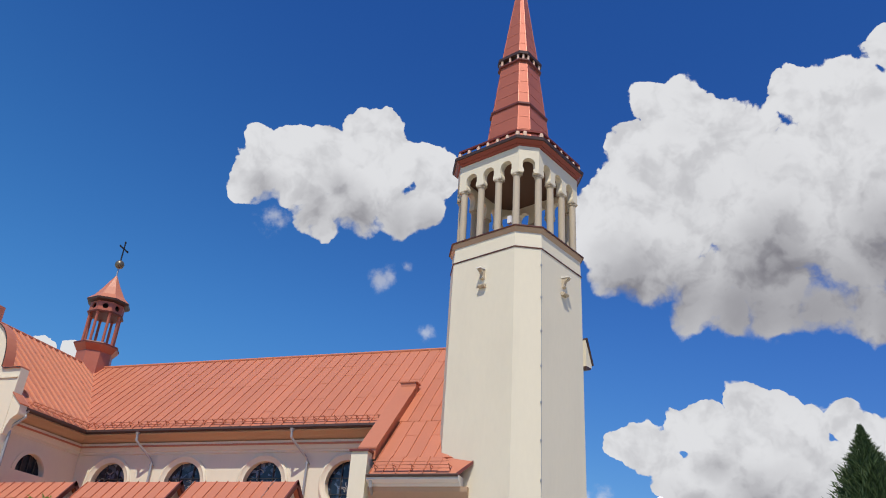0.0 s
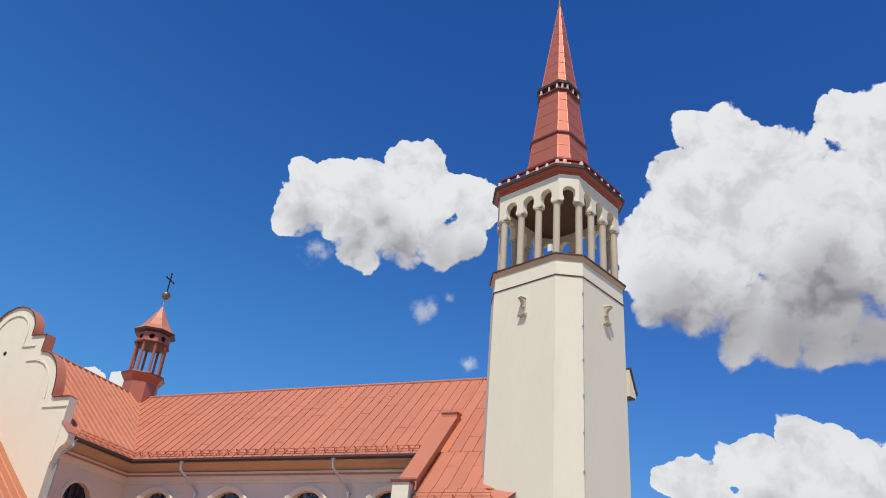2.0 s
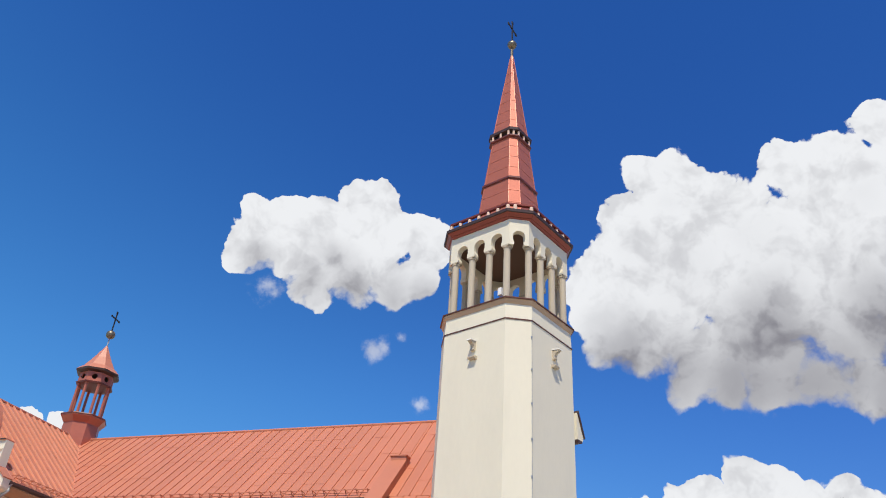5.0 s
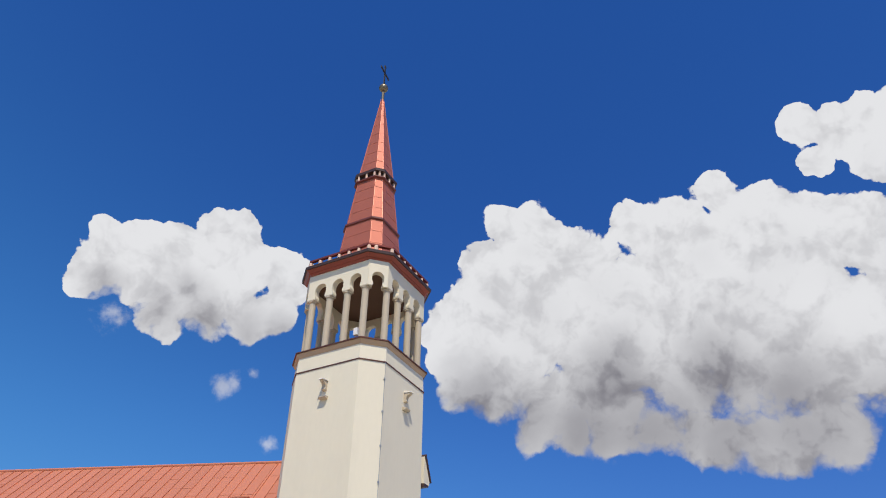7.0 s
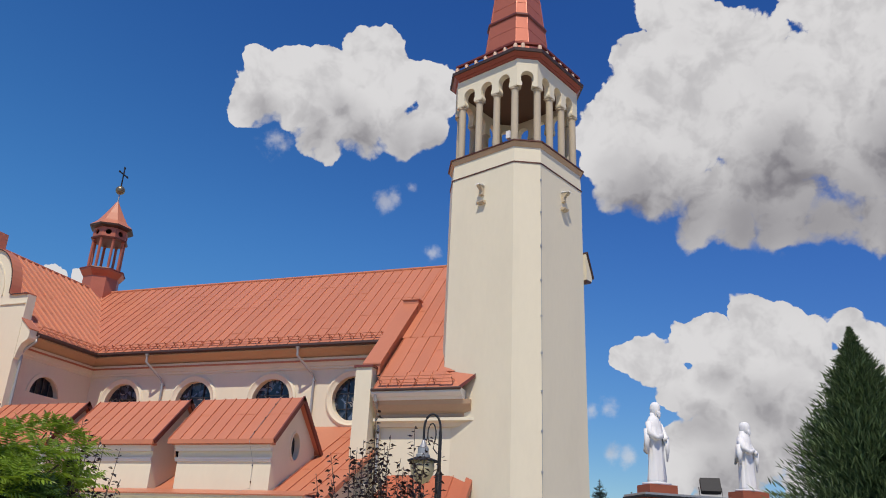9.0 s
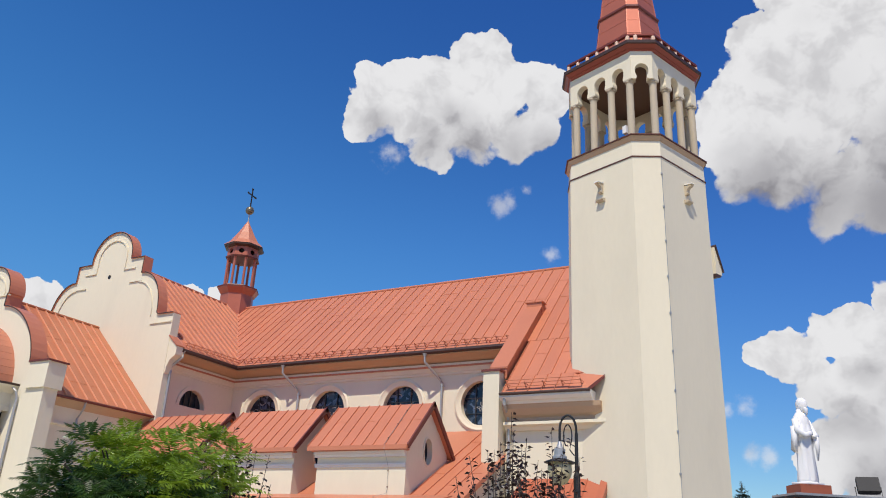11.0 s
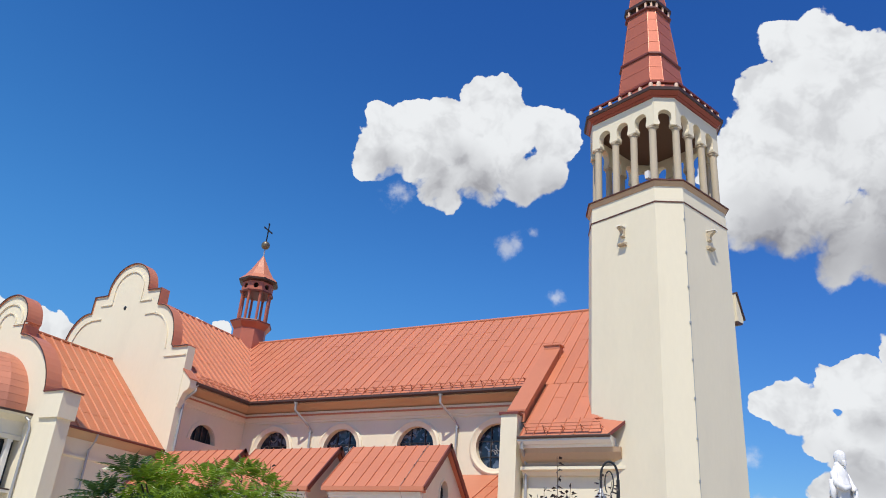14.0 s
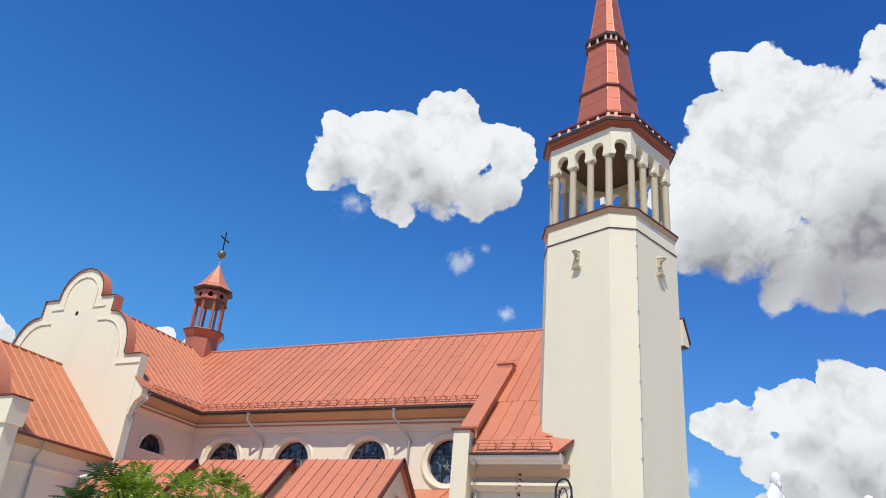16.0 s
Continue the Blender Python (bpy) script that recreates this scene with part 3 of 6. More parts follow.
for cx in WINDOWS:
    w = new("window")
    w.parent = church
    bm = bmn()
    o, i2 = arc(cx, 9.27, 1.5, 0, 354, 59), arc(cx, 9.27, 1.13, 0, 354, 59)
    for pts in (o,):
        rows = []
        for (ox, oz), (ix, iz) in zip(o, i2):
            rows.append([Vector((ox, WALL_Y + 0.02, oz)), Vector((ox, WALL_Y - 0.06, oz)), Vector((0.7 * ox + 0.3 * ix, WALL_Y - 0.12, 0.7 * oz + 0.3 * iz)), Vector((0.4 * ox + 0.6 * ix, WALL_Y - 0.06, 0.4 * oz + 0.6 * iz)), Vector((ix, WALL_Y - 0.02, iz)), Vector((ix, WALL_Y + 0.02, iz))])
        loft(bm, rows + rows[:1], cap=False)
    part("surround", bm, PLASTER, w, "raised ring of plaster", smooth=False)
    bm = bmn()
    bm.faces.new([bm.verts.new((x, WALL_Y + 0.34, z)) for x, z in arc(cx, 9.27, 1.31, 0, 350, 35)])
    part("pane", bm, STAINED, w, "dark stained glass")
    bm = bmn()
    for k in (-0.42, 0.42):
        box(bm, cx + k - 0.025, cx + k + 0.025, WALL_Y + 0.26, WALL_Y + 0.33, 9.27 - 1.2, 9.27 + 1.2)
    for k in (-0.5, 0.3):
        box(bm, cx - 1.2, cx + 1.2, WALL_Y + 0.27, WALL_Y + 0.335, 9.27 + k - 0.02, 9.27 + k + 0.02)
    part("glazing_bar", bm, FRAME, w)
    # thin pale figure leading in the glass
    rr = random.Random(int(-cx * 10))
    for s in range(8):
        x, z = cx + rr.uniform(-0.6, 0.6), 9.27 + rr.uniform(-0.7, 0.7)
        a = rr.uniform(0, 6.28)
        bm = bmn()
        tube(bm, [(x + 0.35 * t * math.cos(a + t), WALL_Y + 0.325, z + 0.35 * t * math.sin(a + t)) for t in (0, 0.4, 0.8, 1.2)], 0.035, 4, 0.012)
        part("lead_line", bm, ZINC, w, "pale lead line")

# transept
M_EAST = Matrix(((0, 1, 0, 0), (1, 0, 0, 0), (0, 0, 1, 0), (0, 0, 0, 1)))   # (x, y, z) -> (y, x, z)
bm = bmn()
half = arc(33.8, 9.15, 0.98, 0, 180, 18) + [(33.8 - 0.5, 9.15), (33.8, 9.15), (33.8 + 0.5, 9.15)]
pierced(bm, 31.5, 37.2, 6.0, 11.9, half, T_WALL, T_WALL - 0.45, M_EAST)
box(bm, T_WALL - 0.45, T_WALL, 31.5, 37.2, 0, 6.0)
part("transept_wall", bm, PLASTER, church)
bm = bmn()
box(bm, -46.0, -45.6, 31.5, 53.0, 0, 11.9)
part("transept_wall", bm, PLASTER, church)
bm = bmn()
box(bm, -46.0, -34.1, 53.0, 53.4, 0, 17)
part("transept_wall", bm, PLASTER, church)
w = new("window")
w.parent = church
bm = bmn()
bm.faces.new([bm.verts.new((T_WALL - 0.3, y, z)) for y, z in arc(33.8, 9.12, 1.05, 0, 180, 20)])
part("pane", bm, DARK_GLASS, w, "dark lunette glass")
for k in (-0.4, 0.05, 0.5):
    bm = bmn()
    box(bm, T_WALL - 0.29, T_WALL - 0.22, 33.8 + k - 0.025, 33.8 + k + 0.025, 9.14, 9.14 + math.sqrt(max(0.05, 0.96 - k * k)))
    part("glazing_bar", bm, FRAME, w)
bm = bmn()
ribbon(bm, arc(33.8, 9.15, 1.0, 180, 0, 20), T_WALL - 0.02, T_WALL + 0.05, -0.22, M_EAST)
part("surround", bm, PLASTER, w, "raised plaster arch")

# eaves: soffit, cove and cornice bands, one run along the nave and one along the transept
def eave_run(x0, x1, mm=None):
    bm = bmn()
    prof = [(36.06, 11.80), (36.06, 11.72), (36.5, 11.62), (36.75, 11.5), (37.02, 11.40), (37.02, 11.9)]
    a = [Vector((x0, y, z)) for y, z in prof]
    b = [Vector((x1, y, z)) for y, z in prof]
    loft(bm, [[mm @ p if mm else p for p in a], [mm @ p if mm else p for p in b]])
    part("soffit", bm, OCHRE, church, "ochre eave soffit")
    bm = bmn()
    prof = [(37.02, 11.42), (36.78, 11.42), (36.78, 11.26), (36.84, 11.2), (36.88, 11.0), (36.94, 10.95), (36.94, 10.84), (37.02, 10.82)]
    a = [Vector((x0, y, z)) for y, z in prof]
    b = [Vector((x1, y, z)) for y, z in prof]
    loft(bm, [[mm @ p if mm else p for p in a], [mm @ p if mm else p for p in b]])
    part("cornice", bm, PLASTER, church, "stepped plaster cornice moulding")
    bm = bmn()
    prof = [(37.0, 11.21), (36.75, 11.2), (36.75, 11.29), (37.0, 11.31)]
    loft(bm, [[mm @ p if mm else p for p in [Vector((x, y, z)) for y, z in prof]] for x in (x0, x1)])
    part("cornice_flashing", bm, ROOF, church, "thin red metal strip")
    bm = bmn()
    prof = [(35.9, 11.98), (35.88, 11.86), (35.94, 11.78), (36.06, 11.78), (36.08, 11.9), (36.05, 11.9), (36.03, 11.81), (35.95, 11.81), (35.91, 11.88), (35.93, 11.98)]
    a = [Vector((x0, y, z)) for y, z in prof]
    b = [Vector((x1, y, z)) for y, z in prof]
    loft(bm, [[mm @ p if mm else p for p in a], [mm @ p if mm else p for p in b]])
    part("gutter", bm, BROWN_METAL, church, "dark metal gutter")


eave_run(-34.1, -14.9)
# the same section turned so that it faces +X along the transept
eave_run(31.45, 36.95, Matrix(((0, -1, 0, 36.0 - 33.26 + 0.0), (1, 0, 0, 0), (0, 0, 1, 0), (0, 0, 0, 1))))

# roofs
bm = bmn()
slab(bm, [(-46, EAVE_Y, EAVE_Z), (-14.75, EAVE_Y, EAVE_Z), (-14.75, RIDGE_Y, RIDGE_Z), (-46, RIDGE_Y, RIDGE_Z)], 0.12)
slab(bm, [(-14.75, EAVE_Y, EAVE_Z), (-9.0, EAVE_Y, EAVE_Z), (-9.0, RIDGE_Y, RIDGE_Z), (-14.75, RIDGE_Y, RIDGE_Z)], 0.12)
slab(bm, [(-9.0, 48.6, EAVE_Z), (-46, 48.6, EAVE_Z), (-46, RIDGE_Y, RIDGE_Z), (-9.0, RIDGE_Y, RIDGE_Z)], 0.12)
nave_roof = part("nave_roof", bm, ROOF, church, "red standing-seam nave roof")
L_NAVE = SLOPE.length
sheet_roof(nave_roof, (-40.6, EAVE_Y - 0.03, EAVE_Z - 0.03), (1, 0, 0), SLOPE, 25.85, L_NAVE, 0.615, ROOF)
sheet_roof(nave_roof, (-14.6, EAVE_Y, EAVE_Z), (1, 0, 0), SLOPE, 5.5, L_NAVE, 0.615, ROOF)
bm = bmn()
tube(bm, [(-39.5, RIDGE_Y, RIDGE_Z + 0.04), (-9.0, RIDGE_Y, RIDGE_Z + 0.04)], 0.09, 8)
part("ridge_cap", bm, ROOF, nave_roof)
T_SLOPE = Vector((TX - T_EAVE, 0, RIDGE_Z - EAVE_Z))
bm = bmn()
slab(bm, [(T_EAVE, 31.5, EAVE_Z), (T_EAVE, 53, EAVE_Z), (TX, 53, RIDGE_Z), (TX, 31.5, RIDGE_Z)], 0.12)
slab(bm, [(2 * TX - T_EAVE, 53, EAVE_Z), (2 * TX - T_EAVE, 31.5, EAVE_Z), (TX, 31.5, RIDGE_Z), (TX, 53, RIDGE_Z)], 0.12)
transept_roof = part("transept_roof", bm, ROOF, church, "red standing-seam transept roof")
sheet_roof(transept_roof, (T_EAVE + 0.03, 31.55, EAVE_Z - 0.03), (0, 1, 0), T_SLOPE, 12.3, T_SLOPE.length, 0.56, ROOF, 0.1, 0.025)
bm = bmn()
tube(bm, [(TX, 31.5, RIDGE_Z + 0.04), (TX, 42.3, RIDGE_Z + 0.04)], 0.09, 8)
part("ridge_cap", bm, ROOF, transept_roof)
bm = bmn()
pv, qv = Vector((T_EAVE, EAVE_Y, EAVE_Z + 0.05)), Vector((TX, RIDGE_Y, RIDGE_Z + 0.05))
slab(bm, [pv + Vector((-0.16, 0.0, 0.02)), pv + Vector((0.16, 0.12, 0.05)), qv + Vector((0.16, 0.12, 0.05)), qv + Vector((-0.16, 0, 0.02))], 0.05)
part("valley_flashing", bm, ROOF, nave_roof)
settle(church, (-25, 42, 0))
snow_guard((-33.0, EAVE_Y + 0.16, EAVE_Z + 0.17), (-14.8, EAVE_Y + 0.16, EAVE_Z + 0.17), SLOPE, 31, "red metal snow guard rail along the nave eave")
snow_guard((T_EAVE - 0.16, 31.8, EAVE_Z + 0.17), (T_EAVE - 0.16, 36.2, EAVE_Z + 0.17), T_SLOPE, 9, "red metal snow guard rail along the transept eave")


def gable_wall(name, label, outline, relief, y0, y1, cx, base, holes=()):
    """A curved gable: wall, metal coping on its upper edge and raised plaster lines on its face."""
    g = thing(name, label, "gable wall")
    full = [(cx + x, z) for x, z in outline] + [(cx - x, z) for x, z in outline[::-1]]
    bm = bmn()
    prism(bm, full, y0, y1)
    wall = part("wall", bm, PLASTER, g)
    bm = bmn()
    ribbon(bm, full[1:-1], y0 - 0.09, y1 + 0.03, 0.07)
    part("coping", bm, ROOF, g, "red metal coping")
    bm = bmn()
    ribbon(bm, full[1:-1], y0 - 0.115, y0 - 0.085, 0.05)
    part("coping_edge", bm, BROWN_METAL, g, "dark metal drip edge")
    for line in relief:
        for s in (1, -1):
            pts = [(cx + s * x, z) for x, z in line]
            bm = bmn()
            ribbon(bm, pts, y0 - 0.07, y0 + 0.01, 0.075 * s)
            part("moulding", bm, PLASTER, g)
    for x, z, r in holes:
        bm = bmn()
        bm.faces.new([bm.verts.new((cx + x + r * math.cos(a * 0.35), y0 - 0.012, z + r * math.sin(a * 0.35))) for a in range(18)])
        part("vent_hole", bm, BLACK, g, "dark round vent")
    settle(g, (cx, (y0 + y1) / 2, base))
    return g


def ear(x0, z0, x1, z1, n=10, e=2.0):
    """A convex curve from the foot (x1, z1) up to the neck (x0, z0)."""
    out = []
    for i in range(n + 1):
        a = math.pi / 2 * i / n
        out.append((x0 + (x1 - x0) * math.cos(a) ** (2 / e), z1 + (z0 - z1) * math.sin(a) ** (2 / e)))
    return out


outline = [(6.05, 0), (6.05, 13.98), (4.9, 13.98)] + ear(2.85, 16.75, 4.75, 14.1, 10, 2.2) + [(2.85, 17.8), (1.72, 17.8)] + arc(0, 18.05, 1.7, 0, 90, 12)
relief = [ear(2.75, 16.2, 4.2, 14.0, 8)[:], [(2.9, 16.25), (1.9, 16.25)], [(2.2, 17.15), (1.25, 17.15)], [(1.2, 17.15)] + arc(0, 18.0, 1.2, 0, 90, 10), [(6.0, 13.45), (4.3, 13.45)]]
gable_wall("transept_gable", "tall cream gable with curved shoulders and rounded top", outline, relief, 30.96, 31.5, TX, 0, [(0.0, 16.85, 0.13)])

kneeler = thing("gable_kneeler", "cream plaster kneeler where the gable meets the eave", "kneeler")
bm = bmn()
prism(bm, [(-33.86, 10.5), (-33.8, 10.55), (-33.72, 10.95), (-33.55, 11.3), (-33.24, 11.5), (-33.2, 11.6), (-33.2, 12.05), (-33.42, 12.28), (-33.86, 12.6)], 30.99, 31.53)
part("block", bm, PLASTER, kneeler)
bm = bmn()
slab(bm, [(-33.15, 30.93, 12.06), (-33.15, 31.55, 12.06), (-33.87, 31.55, 12.69), (-33.87, 30.93, 12.69)], 0.06)
part("cover", bm, ROOF, kneeler, "red metal cover")
settle(kneeler, (-33.5, 31.2, 10.5))

# ---- side wing with the domed apse ----
wing = thing("sacristy_wing", "cream wing with an orange-red metal saddle roof", "church wing")
bm = bmn()
box(bm, -34.95, -34.5, 24.8, 31.0, 0, 8.1)
part("wall", bm, PLASTER, wing)
bm = bmn()
box(bm, -45.3, -44.85, 24.8, 31.0, 0, 8.1)
part("wall", bm, PLASTER, wing)
bm = bmn()
prof = [(-34.5, 8.2), (-34.1, 8.2), (-34.1, 8.08), (-34.25, 7.95), (-34.5, 7.75)]
loft(bm, [[(x, 24.9, z) for x, z in prof], [(x, 31.0, z) for x, z in prof]])
part("cornice", bm, OCHRE, wing, "ochre eave moulding")
bm = bmn()
prof = [(-34.5, 7.0), (-34.4, 7.0), (-34.4, 6.9), (-34.5, 6.85)]
loft(bm, [[(x, 24.9, z) for x, z in prof], [(x, 31.0, z) for x, z in prof]])
part("band", bm, PLASTER, wing)
W_SLOPE = Vector((TX + 34.05, 0, 13.6 - 8.22))
bm = bmn()
slab(bm, [(-34.05, 24.8, 8.22), (-34.05, 31.0, 8.22), (TX, 31.0, 13.6), (TX, 24.8, 13.6)], 0.1)
slab(bm, [(-45.75, 31.0, 8.22), (-45.75, 24.8, 8.22), (TX, 24.8, 13.6), (TX, 31.0, 13.6)], 0.1)
wing_roof = part("roof", bm, RUST, wing, "orange-red standing-seam roof")
sheet_roof(wing_roof, (-34.03, 24.85, 8.2), (0, 1, 0), W_SLOPE, 6.1, W_SLOPE.length, 0.6, RUST, 0.08, 0.02)
bm = bmn()
tube(bm, [(TX, 24.8, 13.64), (TX, 31.0, 13.64)], 0.08, 8)
part("ridge_cap", bm, RUST, wing_roof)
bm = bmn()
tube(bm, [(-33.98, 24.9, 8.14), (-33.98, 31, 8.14)], 0.07, 8)
part("gutter", bm, DARK_RED, wing, "dark red gutter")
bm = bmn()
tube(bm, [(-33.98, 26.6, 8.1), (-34.05, 26.6, 7.8), (-34.38, 26.6, 7.3), (-34.4, 26.6, 0)], 0.06, 8)
part("downpipe", bm, ZINC, wing, "grey zinc downpipe")
settle(wing, (TX, 28, 0))

outline = [(6.0, 0), (6.0, 9.55), (4.9, 9.55)] + ear(1.5, 12.75, 4.6, 9.6, 12, 1.75) + [(1.45, 12.8), (1.45, 13.35), (1.5, 13.5)] + arc(0, 13.5, 1.55, 0, 90, 12)
relief = [[(1.62, 13.35), (0.5, 13.35)], arc(0, 13.45, 1.1, 0, 90, 10), arc(0, 13.45, 0.6, 0, 90, 8)]
gable_wall("apse_gable", "cream curved gable with a round red-capped top", outline, relief, 24.1, 24.85, TX, 0)
# pier caps of that gable
for s in (1, -1):
    cap = thing("pier_cap", "cream plaster pier cap with red metal cover", "pier cap", group="pier caps")
    bm = bmn()
    box(bm, min(TX + s * 4.75, TX + s * 6.12), max(TX + s * 4.75, TX + s * 6.12), 23.98, 24.97, 8.35, 9.6)
    part("block", bm, PLASTER, cap)
    bm = bmn()
    box(bm, min(TX + s * 4.7, TX + s * 6.2), max(TX + s * 4.7, TX + s * 6.2), 23.9, 25.05, 9.6, 9.68)
    part("cover", bm, DARK_RED, cap, "dark red metal cover")
    settle(cap, (TX + s * 5.4, 24.5, 8.35))

apse = thing("apse", "rounded cream apse with a ribbed copper half-dome", "apse")
def half_ring(r, z, n=24, a0=180, a1=360):
    return [Vector((TX + r * math.cos(radians(a0 + (a1 - a0) * i / n)), 24.1 + r * math.sin(radians(a0 + (a1 - a0) * i / n)), z)) for i in range(n + 1)]


def half_drum(prof, n=36):
    bm = bmn()
    loft(bm, [half_ring(r, z, n) for r, z in prof])
    return bm


part("lower_wall", half_drum([(3.72, 0), (3.72, 3.7), (3.72, 4.2), (3.82, 4.22), (3.82, 4.36), (3.74, 4.4), (3.74, 4.85), (3.95, 4.9)]), PLASTER, apse)
part("sill", half_drum([(3.9, 4.9), (4.02, 4.93), (4.02, 5.08), (3.6, 5.12)]), WHITE, apse, "projecting window sill")
part("sill_flashing", half_drum([(4.03, 5.05), (4.03, 5.12), (3.6, 5.16)]), BROWN_METAL, apse, "dark metal flashing")
part("frieze", half_drum([(3.65, 7.3), (3.78, 7.3), (3.8, 7.5), (3.72, 7.55), (3.72, 8.15), (3.85, 8.25), (4.1, 8.38), (4.15, 8.5), (3.6, 8.52)]), PLASTER, apse, "plain frieze under the cornice")
part("cornice_flashing", half_drum([(4.18, 8.48), (4.2, 8.58), (3.6, 8.62)]), BROWN_METAL, apse, "dark metal cornice edge")
part("glazing", half_drum([(3.3, 5.1), (3.3, 7.35)]), DARK_GLASS, apse, "dark ribbon of window glass")
bm = bmn()
box(bm, -0.1, 0.1, -0.14, 0.14, 5.1, 7.34)
box(bm, -0.13, 0.13, -0.16, 0.16, 7.2, 7.34)
box(bm, -0.13, 0.13, -0.16, 0.16, 5.1, 5.22)
post = part("mullion", bm, WHITE, apse, "white mullion post")
for i in range(11):
    a = radians(180 + 7 + 166 * i / 10)
    m = Matrix.Translation((TX + 3.58 * math.cos(a), 24.1 + 3.58 * math.sin(a), 0)) @ Matrix.Rotation(a + math.pi / 2, 4, "Z")
    if i == 0:
        post.matrix_basis = m
    else:
        again(post, m)
bm = bmn()
box(bm, -0.3, 0.3, -0.07, 0.05, 0.0, 3.55)
box(bm, -0.24, 0.24, -0.12, -0.06, 3.1, 3.3)
box(bm, -0.34, 0.34, -0.13, 0.0, 3.55, 3.68)
pil = part("pilaster", bm, PLASTER, apse, "flat pilaster strip")
for i in range(13):
    a = radians(180 + 10 + 160 * i / 12)
    m = Matrix.Translation((TX + 3.72 * math.cos(a), 24.1 + 3.72 * math.sin(a), 0)) @ Matrix.Rotation(a + math.pi / 2, 4, "Z")
    if i == 0:
        pil.matrix_basis = m
    else:
        again(pil, m)
# copper half-dome: flat gores with lapped courses
dome = part("dome_shell", half_drum([(3.5, 8.5)] + [(3.5 * math.cos(radians(a)), 8.62 + 3.2 * math.sin(radians(a))) for a in range(0, 89, 11)], 11), COPPER, apse, "copper half-dome")
GORES, COURSES = 11, 13
first = {}
for c in range(COURSES):
    a0, a1 = radians(88 * c / COURSES), radians(88 * (c + 1) / COURSES)
    bm = bmn()
    w = math.pi / GORES / 2
    q = []
    for a, lift in ((a0, 0.038), (a1, 0.028)):
        r, z = 3.5 * math.cos(a) + lift, 8.66 + 3.25 * math.sin(a)
        q.append([Vector((r * math.cos(-w), r * math.sin(-w), z)), Vector((r * math.cos(w), r * math.sin(w), z))])
    top = [q[0][0], q[0][1], q[1][1], q[1][0]]
    loft(bm, [[p * 0.985 for p in top], top])
    sheet = part("copper_sheet", bm, COPPER, dome)
    for g in range(GORES):
        m = Matrix.Translation((TX, 24.1, 0)) @ Matrix.Rotation(math.pi + (2 * g + 1) * w, 4, "Z")
        if g == 0:
            sheet.matrix_basis = m
        else:
            again(sheet, m)
bm = bmn()
tube(bm, [(TX + 3.95, 23.85, 8.45), (TX + 4.3, 23.9, 8.2), (TX + 4.35, 23.98, 7.9), (TX + 4.35, 23.98, 0)], 0.065, 8)
part("downpipe", bm, ZINC, apse, "grey zinc downpipe")
settle(apse, (TX, 22.5, 0))

# ---- side aisle, arcade and gabled side chapels ----
aisle = thing("side_aisle", "low cream side aisle with a lean-to red metal roof", "church aisle")
A_SLOPE = Vector((0, 37.0 - 28.5, 7.85 - 3.35))
bm = bmn()
slab(bm, [(-34.4, 29.45, 3.853), (-15.0, 29.45, 3.853), (-15.0, 37.0, 7.85), (-34.4, 37.0, 7.85)], 0.1)
slab(bm, [(-15.0, 28.5, 3.35), (-14.6, 28.5, 3.35), (-14.6, 37.0, 7.85), (-15.0, 37.0, 7.85)], 0.1)
aisle_roof = part("roof", bm, ROOF, aisle, "red lean-to roof")
sheet_roof(aisle_roof, (-17.1, 29.5, 3.88), (1, 0, 0), A_SLOPE, 2.35, A_SLOPE.length * 0.88, 0.6, ROOF)
bm = bmn()
slab(bm, [(-14.75, 28.4, 3.38), (-14.5, 28.4, 3.38), (-14.5, 34.2, 6.45), (-14.75, 34.2, 6.45)], 0.22)
part("verge", bm, ROOF, aisle_roof, "red metal verge")
bm = bmn()
prism(bm, [(28.9, 0), (36.9, 0), (36.9, 7.6), (28.9, 3.4)], -15.3, -14.85, M_EAST)
box(bm, -34.4, -15.3, 31.2, 31.5, 0, 4.6)
part("wall", bm, PLASTER, aisle)
settle(aisle, (-25, 33, 0))

arcade = thing("arcade", "cream arcade wall with arched openings and a corner column", "arcade wall")
bm = bmn()
slots = [(-31.5, 0.42), (-26.2, 0.42), (-21.35, 0.42)]
xs = [-34.4, -29.0, -23.9, -18.6]
for (cx, r), a, b in zip(slots, xs, xs[1:]):
    hole = arc(cx, 2.55, r, 0, 180, 12, 0.3) + [(cx - r, 1.6), (cx - r, 0.6), (cx, 0.6), (cx + r, 0.6), (cx + r, 1.6)]
    pierced(bm, a, b, 0, 3.2, hole, 28.85, 29.4)
hole = arc(-16.25, 2.62, 0.72, 0, 180, 14, 0.22) + [(-16.97, 1.6), (-16.97, 0.5), (-16.25, 0.5), (-15.53, 0.5), (-15.53, 1.6)]
pierced(bm, -18.6, -15.45, 0, 3.2, hole, 28.85, 29.4)
part("wall", bm, PLASTER, arcade)
for x0, x1 in ((-34.4, -26.9), (-25.5, -22.1), (-20.6, -17.3)):
    bm = bmn()
    box(bm, x0, x1, 28.78, 28.86, 0, 3.02)
    part("flat_panel", bm, PLASTER, arcade)
bm = bmn()
prof = [(29.4, 3.2), (28.72, 3.2), (28.72, 3.5), (28.66, 3.52), (28.66, 3.62), (28.5, 3.72), (28.5, 3.82), (29.4, 3.84)]
loft(bm, [[(-34.4, y, z) for y, z in prof], [(-15.05, y, z) for y, z in prof]])
part("entablature", bm, PLASTER, arcade, "stepped entablature")
bm = bmn()
slab(bm, [(-34.4, 28.42, 3.85), (-14.95, 28.42, 3.85), (-14.95, 29.5, 4.08), (-34.4, 29.5, 4.08)], 0.05)
